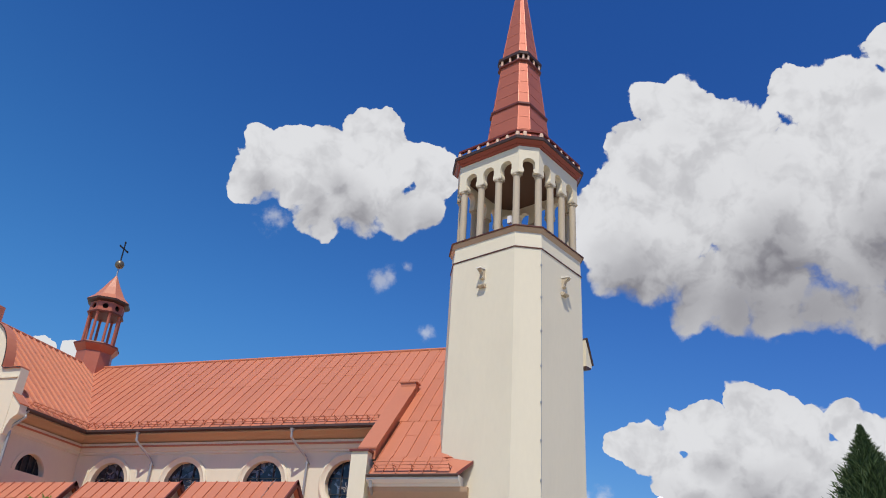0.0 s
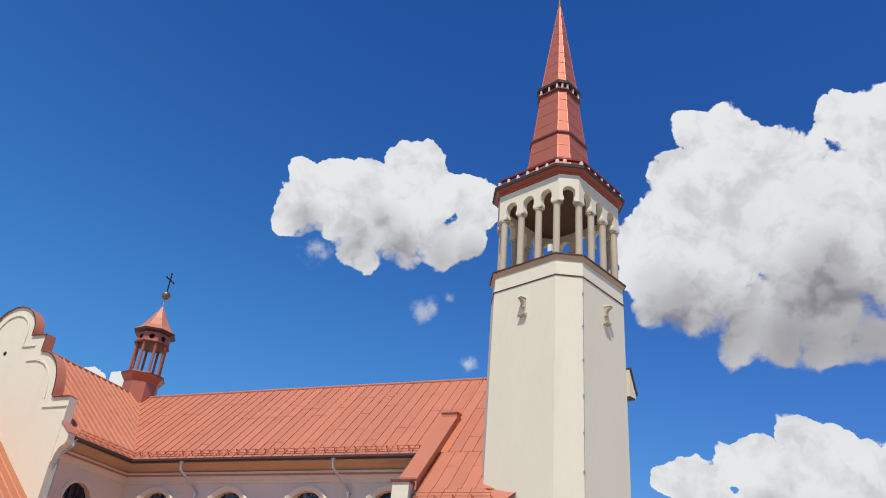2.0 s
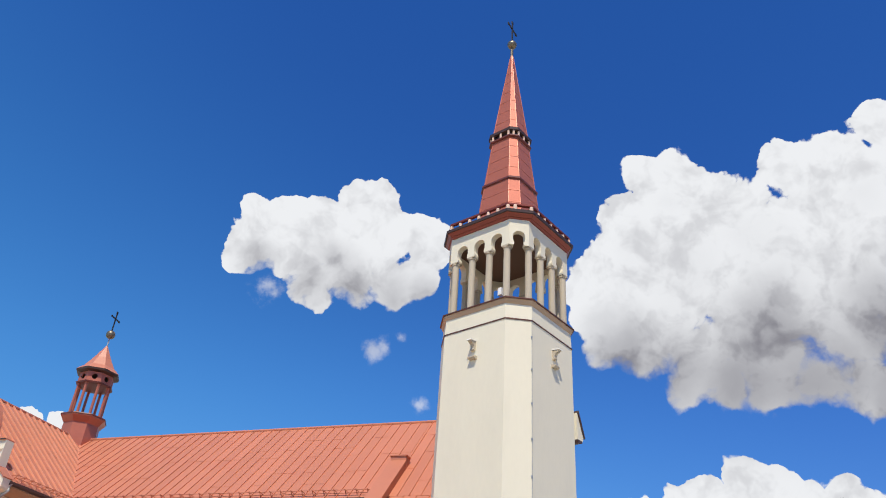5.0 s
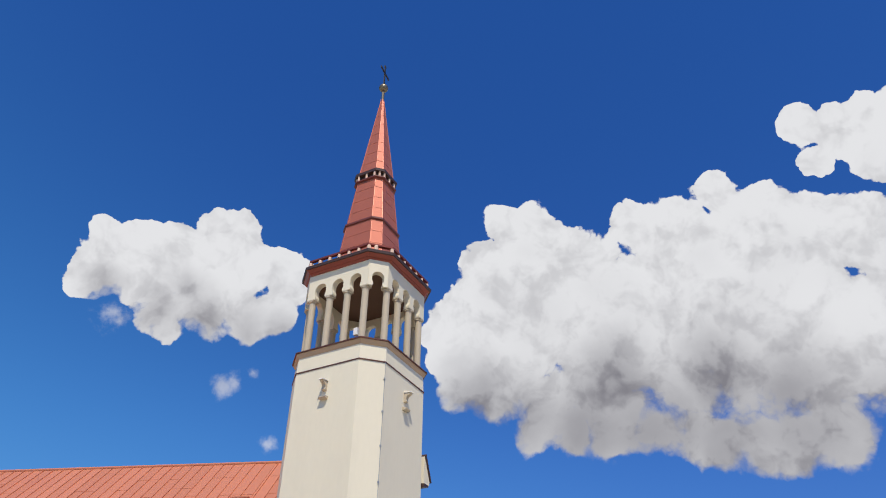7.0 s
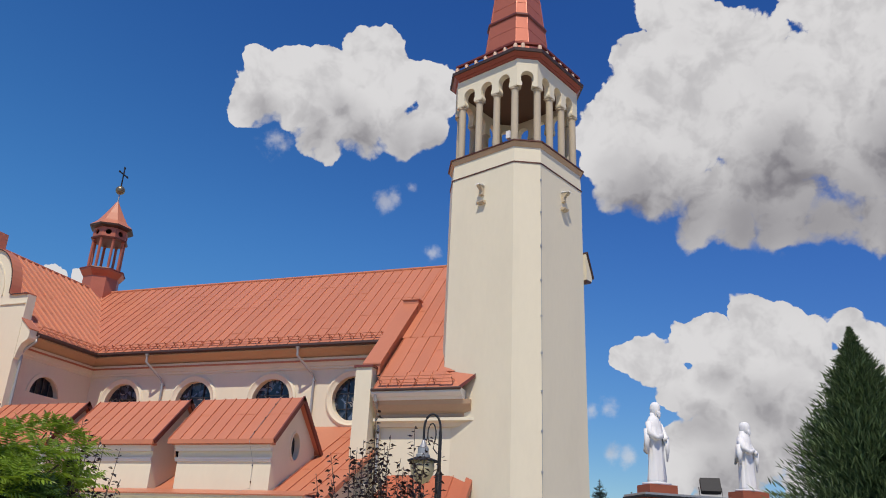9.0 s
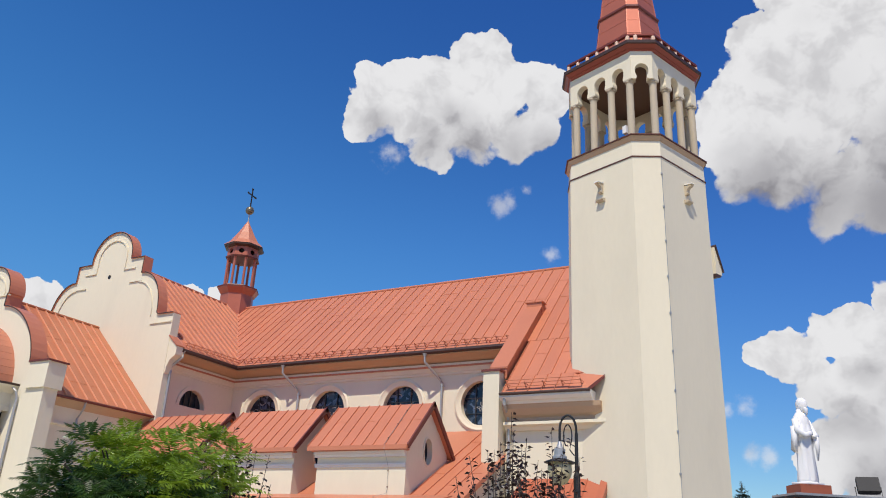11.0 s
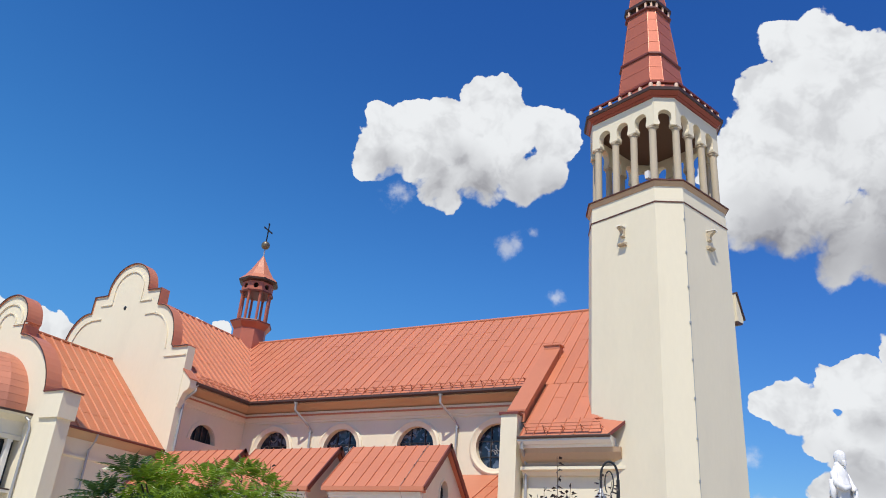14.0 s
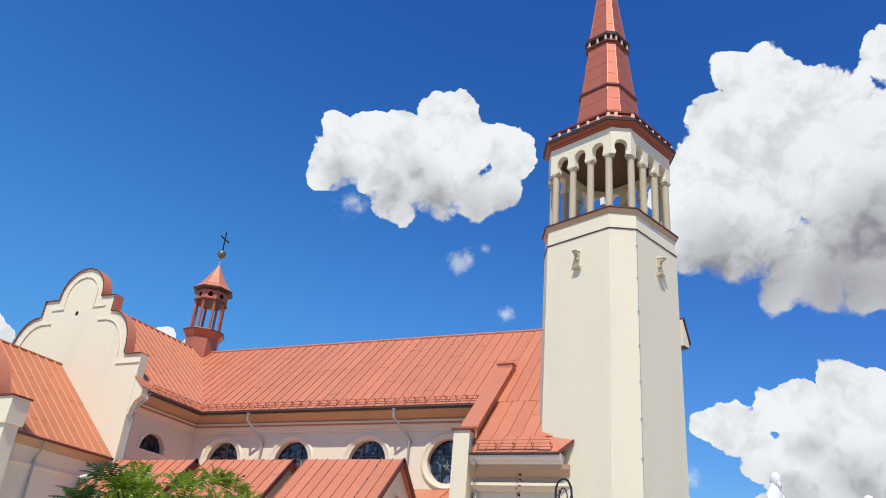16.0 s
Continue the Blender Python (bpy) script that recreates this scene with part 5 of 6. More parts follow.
for k in range(4):
    m = TM @ Matrix.Rotation(k * math.pi / 2, 4, "Z") @ Matrix.Translation((0.05, -2.75, 0)) @ M_SIDE
    bm = bmn()
    prism(bm, [(-0.05, 18.0), (0.1, 18.0), (0.16, 18.05), (0.13, 18.13), (0.15, 18.24), (0.22, 18.33), (0.31, 18.36), (0.37, 18.42), (0.37, 18.47), (-0.05, 18.47)], -0.1, 0.1, m)
    part("console", bm, STONE, tower, "sand-coloured scroll console")
    bm = bmn()
    prism(bm, [(-0.05, 18.5), (-0.05, 18.56), (0.42, 18.5), (0.44, 18.45), (0.38, 18.46)], -0.13, 0.13, m)
    part("console_plate", bm, WHITE, tower, "pale sloping cover plate")
    bm = bmn()
    prism(bm, [(-0.05, 17.56), (0.16, 17.56), (0.24, 17.62), (0.24, 17.67), (-0.05, 17.73)], -0.2, 0.2, m)
    part("ledge", bm, STONE, tower, "small stone ledge")
# hood on the far side
bm = bmn()
loft(bm, [[TM @ Vector((x, y, z)) for x, y, z in ((x, 2.7, 14.95), (x, 3.2, 14.95), (x, 3.24, 15.15), (x, 2.7, 16.3))] for x in (-1.2, 2.45)])
part("hood", bm, PLASTER, tower, "sloped plaster hood")
bm = bmn()
loft(bm, [[TM @ Vector((x, y, z)) for x, y, z in ((x, 3.26, 15.1), (x, 3.33, 15.14), (x, 2.75, 16.42), (x, 2.7, 16.3))] for x in (-1.25, 2.52)])
part("hood_cover", bm, BROWN_METAL, tower, "dark metal hood cover")
bm = bmn()
loft(bm, [[TM @ Vector((x, y, z)) for x, y, z in ((x, 2.7, 14.74), (x, 3.14, 14.86), (x, 3.14, 14.95), (x, 2.7, 14.95))] for x in (-1.2, 2.45)])
part("hood_soffit", bm, BROWN_METAL, tower, "dark hood soffit")

# boarded lunette over the tower door
lun = new("lunette")
lun.parent = tower
lun["label"] = "red-brown boarded arch over the door"
DM = TM @ Matrix.Translation((0.82, -2.84, 0))
bm = bmn()
prism(bm, [(-1.4, 1.95)] + arc(0, 1.95, 1.4, 180, 0, 20, 1.17), -0.03, 0.06, DM)
part("backing", bm, BROWN_METAL, lun)
for i in range(9):
    z = 1.98 + 0.128 * i
    half_w = 1.36 * math.sqrt(max(0.0, 1 - ((z + 0.12 - 1.95) / 1.17) ** 2))
    if half_w > 0.1:
        bm = bmn()
        box(bm, -half_w, half_w, -0.07, -0.03, z, z + 0.115, DM)
        part("board", bm, WOOD, lun)
bm = bmn()
ribbon(bm, arc(0, 1.95, 1.4, 180, 0, 24, 1.17), -0.16, 0.08, -0.07, DM)
part("hood_mould", bm, DARK_RED, lun, "dark red metal arch hood")
bm = bmn()
box(bm, -0.05, 0.05, -0.1, -0.06, 2.0, 2.85, DM)
box(bm, -0.16, 0.16, -0.1, -0.06, 2.5, 2.66, DM)
part("cross", bm, BROWN_METAL, lun, "dark cut-out cross")
bm = bmn()
box(bm, -1.6, 1.6, -0.3, 0.1, 1.72, 1.93, DM)
part("lintel", bm, WHITE, tower, "white stone lintel")
bm = bmn()
lathe(bm, [(0.24, 0), (0.2, 0.1), (0.2, 1.45), (0.24, 1.5), (0.34, 1.78)], 18, *(TM @ Vector((2.9, -3.45, 0)))[:2])
part("corner_column", bm, WHITE, tower, "white corner column")
bm = bmn()
box(bm, -0.42, 0.42, -0.42, 0.42, 1.72, 1.84, TM @ Matrix.Translation((2.9, -3.35, 0)))
part("corner_capital", bm, BROWN_METAL, tower, "dark capital")
settle(tower, TC)

# ---- ridge turret over the crossing ----
tur = thing("ridge_turret", "small eight-sided copper-red ridge turret with a pointed cap", "turret")
CX, CY = -40.15, 42.3


def oring(r, z):
    return ring(r / math.cos(math.pi / 8), z, 8, CX, CY, radians(12))


def oloft(prof):
    bm = bmn()
    loft(bm, [oring(r, z) for r, z in prof])
    return bm


part("base", oloft([(1.15, 16.6), (1.12, 19.1), (1.2, 19.2)]), SPIRE, tur)
part("lower_cornice", oloft([(1.15, 19.15), (1.4, 19.5), (1.42, 19.62), (1.05, 19.78)]), SPIRE, tur, "flared red cornice")
part("cornice_edge", oloft([(1.42, 19.58), (1.46, 19.6), (1.44, 19.67), (1.0, 19.8)]), DARK_RED, tur)
bm = bmn()
lathe(bm, [(0.13, 19.7), (0.095, 19.8), (0.095, 21.85), (0.13, 22.0)], 8)
c8 = part("post", bm, SPIRE, tur, "red turret post")
for i in range(8):
    a = radians(12) + math.pi / 4 * i
    m = Matrix.Translation((CX + 1.05 * math.cos(a), CY + 1.05 * math.sin(a), 0))
    if i == 0:
        c8.matrix_basis = m
    else:
        again(c8, m)
part("drum_sill", oloft([(0.9, 21.92), (1.16, 21.95), (1.2, 22.05), (1.1, 22.1)]), DARK_RED, tur)
# drum with a round hole in each side
for i in range(8):
    a = radians(12) + math.pi / 4 * (i + 0.5)
    m = Matrix.Translation((CX, CY, 0)) @ Matrix.Rotation(a + math.pi / 2, 4, "Z")
    bm = bmn()
    w = 1.1 * math.tan(math.pi / 8)
    pierced(bm, -w, w, 22.05, 22.78, arc(0, 22.42, 0.2, 0, 330, 11), -1.1, -1.0, m)
    part("drum_panel", bm, SPIRE, tur, "red panel with a round hole")
part("eave", oloft([(1.05, 22.74), (1.38, 22.85), (1.42, 22.98), (0.9, 23.1)]), BROWN_METAL, tur, "dark eave edge")
part("cap", oloft([(1.42, 22.98), (1.0, 23.4), (0.6, 24.1), (0.25, 24.8), (0.05, 25.2)]), ROOF, tur, "pointed red cap")
bm = bmn()
lathe(bm, [(0.05, 25.1), (0.05, 25.9)], 8, CX, CY)
part("finial_rod", bm, ZINC, tur)
bm = bmn()
lathe(bm, [(0.33 * math.sin(radians(a)), 26.12 - 0.33 * math.cos(radians(a))) for a in range(0, 181, 15)], 18, CX, CY)
part("finial_ball", bm, GOLD, tur, "gilded ball", smooth=True)
bm = bmn()
cross(bm, Matrix.Translation((CX, CY, 26.45)) @ Matrix.Rotation(radians(98), 4, "Z"), 1.5, 0.5, 0.05)
part("cross", bm, BLACK, tur, "dark iron cross")
settle(tur, (CX, CY, 17.2))

# ---- street lamp ----
sl = thing("street_lamp", "black iron street lamp, ivory globe on an arched arm", "street lamp")
PX, PY = -4.62, 14.3
bm = bmn()
lathe(bm, [(0.16, 0), (0.16, 0.25), (0.1, 0.35), (0.065, 0.6), (0.062, 3.15), (0.04, 3.2), (0.035, 3.3), (0.03, 3.9)], 12, PX, PY)
part("post", bm, BLACK, sl)
bm = bmn()
ux, uy = -0.953, -0.303
loop = [(PX + ux * d, PY + uy * d, z) for d, z in [(0, 3.85)] + [(0.15 - 0.15 * math.cos(radians(a)), 3.95 + 0.27 * math.sin(radians(a))) for a in range(0, 181, 15)] + [(0.3, 3.72)]]
tube(bm, loop, 0.022, 8)
part("arched_arm", bm, BLACK, sl)
bm = bmn()
tube(bm, [(PX + ux * d, PY + uy * d, z) for d, z in [(0.08 + 0.075 * (1 - math.cos(radians(a))), 3.85 + 0.2 * math.sin(radians(a))) for a in range(-60, 241, 20)]], 0.012, 6)
tube(bm, [(PX + ux * d, PY + uy * d, z) for d, z in [(0.04, 3.5), (0.12, 3.6), (0.1, 3.7), (0.02, 3.66)]], 0.012, 6)
part("scroll", bm, BLACK, sl, "iron scrollwork")
LX, LY = PX + ux * 0.3, PY + uy * 0.3
bm = bmn()
lathe(bm, [(0.02, 3.75), (0.05, 3.66), (0.1, 3.6), (0.1, 3.5), (0.13, 3.48), (0.13, 3.42)], 16, LX, LY)
part("lamp_neck", bm, ZINC, sl, "grey metal lamp neck")
bm = bmn()
lathe(bm, [(0.12, 3.44), (0.2, 3.41), (0.28, 3.38), (0.28, 3.36), (0.15, 3.38)], 24, LX, LY)
part("shade", bm, BLACK, sl, "black saucer shade")
bm = bmn()
lathe(bm, [(0.2, 3.37), (0.22, 3.27), (0.2, 3.14), (0.13, 3.02), (0.03, 2.97)], 20, LX, LY)
part("globe", bm, IVORY, sl, "ivory glass globe", smooth=True)
settle(sl, (PX, PY, 0))

# ---- gateway with two statues ----
gate = thing("gateway_wall", "red brick beam on pink round columns with metal cover", "gateway")
GA, GB = Vector((-1.28, 20.3, 0)), Vector((0.75, 21.7, 0))
gd = (GB - GA).normalized()
GM = Matrix.Translation(GA) @ Matrix.Rotation(math.atan2(gd.y, gd.x), 4, "Z")
gl = (GB - GA).length
bm = bmn()
box(bm, -0.5, gl + 0.6, -0.42, 0.42, 2.95, 3.3, GM)
part("beam", bm, MORTAR, gate, "brick beam core")
bm = bmn()
box(bm, -0.6, gl + 0.7, -0.52, 0.52, 3.3, 3.36, GM)
part("cover", bm, ZINC, gate, "grey metal cover")
bm = bmn()
box(bm, -0.62, gl + 0.72, -0.54, 0.54, 3.26, 3.31, GM)
part("cover_edge", bm, BLACK, gate)
for u in (0.0, gl):
    bm = bmn()
    lathe(bm, [(0.27, 0), (0.27, 2.95)], 24)
    c = part("column", bm, PINK, gate, "round pink plastered column")
    c.matrix_basis = GM @ Matrix.Translation((u, 0, 0))
    bm = bmn()
    box(bm, u - 0.36, u + 0.36, -0.3, 0.3, 3.36, 3.57, GM)
    part("plinth", bm, BRICK, gate, "red brick plinth")
bm = bmn()
box(bm, 0, 0.235, 0, 0.03, 0, 0.062)
bk = part("brick", bm, BRICK, gate)
rows_b = 0
for side, y in ((0, -0.45), (1, 0.42)):
    for r in range(5):
        for i in range(int((gl + 1.1) / 0.25)):
            m = GM @ Matrix.Translation((-0.5 + 0.25 * i + (0.12 if r % 2 else 0), y, 2.94 + 0.066 * r))
            if rows_b == 0:
                bk.matrix_basis = m
            else:
                again(bk, m)
            rows_b += 1
for r in range(5):
    for i in range(3):
        again(bk, GM @ Matrix.Translation((-0.53, -0.4 + 0.27 * i, 2.94 + 0.066 * r)) @ Matrix.Rotation(math.pi / 2, 4, "Z") @ Matrix.Translation((0, -0.03, 0)))
settle(gate, GA)


def statue(at, turn, tall, label, seed):
    """A robed standing figure as one plain white mesh."""
    rnd = random.Random(seed)
    bm = bmn()
    n = 28
    prof = [(0.0, 0.24, 0.2), (0.1, 0.25, 0.21), (0.35, 0.235, 0.19), (0.6, 0.225, 0.18), (0.85, 0.235, 0.18), (1.0, 0.235, 0.19), (1.15, 0.235, 0.19), (1.3, 0.235, 0.185), (1.42, 0.21, 0.16), (1.5, 0.14, 0.12), (1.55, 0.085, 0.085), (1.6, 0.08, 0.085)]
    rows = []
    for z, rx, ry in prof:
        row = []
        for i in range(n):
            a = 2 * math.pi * i / n
            fold = 1 + (0.1 * math.sin(7 * a + 1.5 * z) + 0.075 * math.sin(11 * a - 2.6 * z + seed)) * max(0.0, min(1.0, (1.35 - z) / 0.5))
            row.append(Vector((rx * fold * math.cos(a) + 0.03 * math.sin(z * 2.2), ry * fold * math.sin(a), z)))
        rows.append(row)
    loft(bm, rows)
    head = [(0.06, 1.53), (0.1, 1.58), (0.115, 1.66), (0.125, 1.74), (0.11, 1.81), (0.06, 1.855), (0.005, 1.865)]
    loft(bm, [[Vector((0.02 + r * 0.92 * math.cos(2 * math.pi * i / 16), -0.05 + r * 1.15 * (1 + 0.12 * math.sin(9 * z)) * math.sin(2 * math.pi * i / 16), z)) for i in range(16)] for r, z in head])
    # sleeves folded across the front, a cloak fold behind
    tube(bm, [(-0.24, 0.0, 1.36), (-0.3, -0.06, 1.12), (-0.2, -0.2, 1.0), (-0.02, -0.25, 1.06)], 0.085, 10, 0.055)
    tube(bm, [(0.25, 0.0, 1.36), (0.31, -0.08, 1.15), (0.22, -0.22, 1.02), (0.06, -0.27, 1.0)], 0.085, 10, 0.055)
    tube(bm, [(0.14, -0.24, 1.0), (0.2, -0.24, 0.75), (0.19, -0.22, 0.5)], 0.08, 8, 0.02)
    tube(bm, [(-0.27, 0.02, 1.2), (-0.31, 0.03, 0.9), (-0.27, 0.03, 0.66)], 0.1, 8, 0.03)
    # shoulder cape with a wavy hem, longer behind
    cape = []
    for u in (0.0, 0.25, 0.5, 0.75, 1.0):
        row = []
        for i in range(36):
            a = 2 * math.pi * i / 36
            hem = 1.02 - 0.3 * max(0.0, math.sin(a)) + 0.04 * math.sin(5 * a + seed)
            wave = 1 + 0.07 * u * math.sin(9 * a + seed) + 0.04 * u * math.sin(14 * a)
            row.append(Vector(((0.13 + 0.185 * u ** 0.6) * wave * math.cos(a), 0.02 + (0.1 + 0.15 * u ** 0.6) * wave * math.sin(a), 1.5 + (hem - 1.5) * u)))
        cape.append(row)
    loft(bm, cape)
    # beard
    loft(bm, [[Vector((0.02 + r * math.cos(2 * math.pi * i / 10), y + 0.7 * r * math.sin(2 * math.pi * i / 10), z)) for i in range(10)] for r, y, z in ((0.07, -0.13, 1.66), (0.075, -0.15, 1.6), (0.05, -0.16, 1.53), (0.01, -0.17, 1.46))])
    box(bm, -0.3, 0.3, -0.24, 0.24, -0.03, 0.03)
    bmesh.ops.scale(bm, vec=(0.92, 0.92, tall / 1.865), verts=bm.verts)
    ob = part("statue", bm, STATUE, None, "", smooth=True)
    ob.matrix_basis = Matrix.Translation(at) @ Matrix.Rotation(turn, 4, "Z")
    tagged(ob, label, "statue", "statues on the gateway")
    return ob


statue((GA.x, GA.y, 3.6), radians(62), 1.93, "white painted standing stone statue in a long robe", 3)
statue((GB.x, GB.y, 3.6), radians(70), 1.66, "white painted standing stone statue holding its cloak", 8)


def spotlight(at, turn, label, post_to=None, size=0.75):
    s = thing("floodlight", label, "floodlight", group="floodlights")
    m = Matrix.Translation(at) @ Matrix.Rotation(turn, 4, "Z") @ Matrix.Rotation(radians(-25), 4, "X") @ Matrix.Scale(size, 4)
    bm = bmn()
    loft(bm, [[m @ Vector((x * k, y, z * k + 0.14)) for x, z in ((-0.16, -0.12), (0.16, -0.12), (0.16, 0.12), (-0.16, 0.12))] for y, k in ((-0.1, 1.0), (0.0, 1.0), (0.09, 0.65))])
    part("housing", bm, BLACK, s, "black housing")
    bm = bmn()
    tube(bm, [m @ Vector((-0.18, 0, 0.14)), m @ Vector((-0.18, 0, -0.05)), m @ Vector((0.18, 0, -0.05)), m @ Vector((0.18, 0, 0.14))], 0.014, 5)
    part("bracket", bm, BLACK, s)
    if post_to is not None:
        bm = bmn()
        tube(bm, [Vector(at) + Vector((0, 0, -0.05)), (at[0], at[1], post_to)], 0.03, 8)
        part("post", bm, BLACK, s)
    settle(s, (at[0], at[1], post_to if post_to is not None else at[2]))


spotlight((-0.1, 21.1, 3.44), radians(10), "black floodlight on the gateway cover", size=1.45)
spotlight((-8.72, 4.8, 1.3), radians(80), "black floodlight on a thin post", 0.0)

# ---- plants ----
def leaf(bm, at, d, up, length, width):
    """A pointed leaf folded along its rib."""
    d = d.normalized()
    s = d.cross(up)
    s = s.normalized() if s.length > 1e-4 else Vector((1, 0, 0))
    n = s.cross(d)
    a = bm.verts.new(at)
    b = bm.verts.new(at + d * length * 0.45 + s * width * 0.5 + n * width * 0.12)
    c = bm.verts.new(at + d * length - n * length * 0.1)
    e = bm.verts.new(at + d * length * 0.45 - s * width * 0.5 + n * width * 0.12)
    bm.faces.new((a, b, c))
    bm.faces.new((a, c, e))


def limbs(bm, base, top, spread, count, rnd, r0):
    ends = []
    for i in range(count):
        a = 2 * math.pi * i / count + rnd.uniform(-0.4, 0.4)
        r = spread * rnd.uniform(0.35, 0.8)
        p3 = Vector((base[0] + r * math.cos(a), base[1] + r * math.sin(a), base[2] + (top - base[2]) * rnd.uniform(0.55, 0.92)))
        p1 = Vector(base) + Vector((0, 0, (top - base[2]) * rnd.uniform(0.05, 0.25)))
        p2 = (p1 + p3) / 2 + Vector((0, 0, 0.25))
        tube(bm, [p1, p2, p3], r0 * 0.6, 6, r0 * 0.15)
        ends.append(p3)
    return ends


def frond(bm, at, d, up, length, pairs, rnd, size):
    """A feather leaf: an arching rib with paired narrow leaflets that get shorter towards the tip."""
    side = d.cross(up)
    side = side.normalized() if side.length > 1e-3 else Vector((1, 0, 0))
    rise = side.cross(d).normalized()
    q0 = at
    for j in range(1, pairs + 1):
        u = j / pairs
        q = at + d * length * u + rise * 0.16 * length * u - Vector((0, 0, 0.34 * length * u * u))
        run = (q - q0).normalized()
        q0 = q
        k = size * (0.72 + 0.9 * u - 1.25 * u * u) * rnd.uniform(0.88, 1.1)
        for s in (1, -1):
            leaf(bm, q, side * s + run * 0.5 - Vector((0, 0, 0.22)), rise, k, 0.27 * k)
    leaf(bm, q0, run, rise, size * 0.5, size * 0.14)


def pinnate_tree(cx, cy, label, seed):
    """A bushy tree with feather leaves: rosettes of arching fronds at the limb ends."""
    rnd = random.Random(seed)
    t = thing("tree", label, "tree", (0, 0, 0))
    bm = bmn()
    tube(bm, [(cx, cy, 0), (cx + 0.05, cy, 0.6), (cx, cy + 0.05, 1.2)], 0.11, 10, 0.07)
    mid = Vector((cx, cy, 1.75))
    tips = []
    while len(tips) < 185:
        a, z = rnd.uniform(0, 6.283), rnd.uniform(-1, 1)
        k = math.sqrt(1 - z * z)
        rr = rnd.uniform(0.62, 1.0) * (1 + 0.42 * (k * abs(z)) ** 1.5) * (1 + 0.1 * math.sin(3 * a + 1) + 0.08 * math.sin(5 * a + 4 * z))
        p = Vector((cx + 1.5 * rr * k * math.cos(a), cy + 1.5 * rr * k * math.sin(a), 1.82 + 1.15 * rr * z))
        if p.z > 0.45 and all((p - q).length > 0.24 for q in tips):
            tips.append(p)
    tips += [Vector((cx + x, cy + y, z)) for x, y, z in ((-0.85, 0.3, 3.3), (-0.75, 0.45, 3.05), (-0.95, 0.2, 2.85), (0.3, 0.4, 3.2), (0.5, 0.7, 3.3), (0.75, 0.8, 3.2), (0.95, 0.95, 3.0), (-0.1, -0.4, 3.0))]
    for p in tips[::3]:
        low_p = mid.lerp(p, 0.25)
        low_p.z = min(low_p.z, 1.2)
        tube(bm, [low_p, mid.lerp(p, 0.6) + Vector((0, 0, -0.05)), p], 0.03, 5, 0.012)
    part("trunk", bm, BARK, t)
    bm, young = bmn(), bmn()
    for c in tips:
        out = (c - mid).normalized()
        # high and right-hand tips get the bright leaf: young growth plus painted sunlight
        sunny = (c.z - 2.15) * 0.85 + ((c.x - cx) * 0.66 + (c.y - cy) * 0.75) * 0.34 + rnd.uniform(-0.3, 0.3) > 0.22
        target = young if sunny else bm
        axis = (out * 0.55 + Vector((0, 0, 0.85))).normalized()
        ref = axis.cross(Vector((0.3, 0.8, 0.1))).normalized()
        turn0 = rnd.uniform(0, 6.283)
        for f in range(9):
            a = turn0 + 2.4 * f
            lift = 0.2 + 1.1 * f / 9
            d = (ref * math.cos(a) + axis.cross(ref) * math.sin(a) + axis * lift + out * 0.25).normalized()
            size = rnd.uniform(0.19, 0.25) * (1 - 0.35 * f / 9)
            frond(target, c + axis * 0.012 * f, d, axis, rnd.uniform(0.5, 0.68) * (1 - 0.45 * f / 9), 8, rnd, size)
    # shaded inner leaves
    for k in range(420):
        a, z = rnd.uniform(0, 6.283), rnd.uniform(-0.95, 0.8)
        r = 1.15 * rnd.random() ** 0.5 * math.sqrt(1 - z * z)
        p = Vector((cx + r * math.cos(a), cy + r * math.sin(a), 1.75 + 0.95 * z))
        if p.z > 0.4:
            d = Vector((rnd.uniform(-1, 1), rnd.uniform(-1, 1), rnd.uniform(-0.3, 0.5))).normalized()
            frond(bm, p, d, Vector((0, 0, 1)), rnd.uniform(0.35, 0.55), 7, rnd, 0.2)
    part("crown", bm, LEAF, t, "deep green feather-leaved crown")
    part("young_shoot", young, BRIGHT_LEAF, t, "yellow-green young shoots, sunlit tone put into the leaf colour")
    settle(t, (cx, cy, 0))


pinnate_tree(-10.2, 9.55, "bushy green tree with feather-shaped leaves and yellow-green tips", 5)


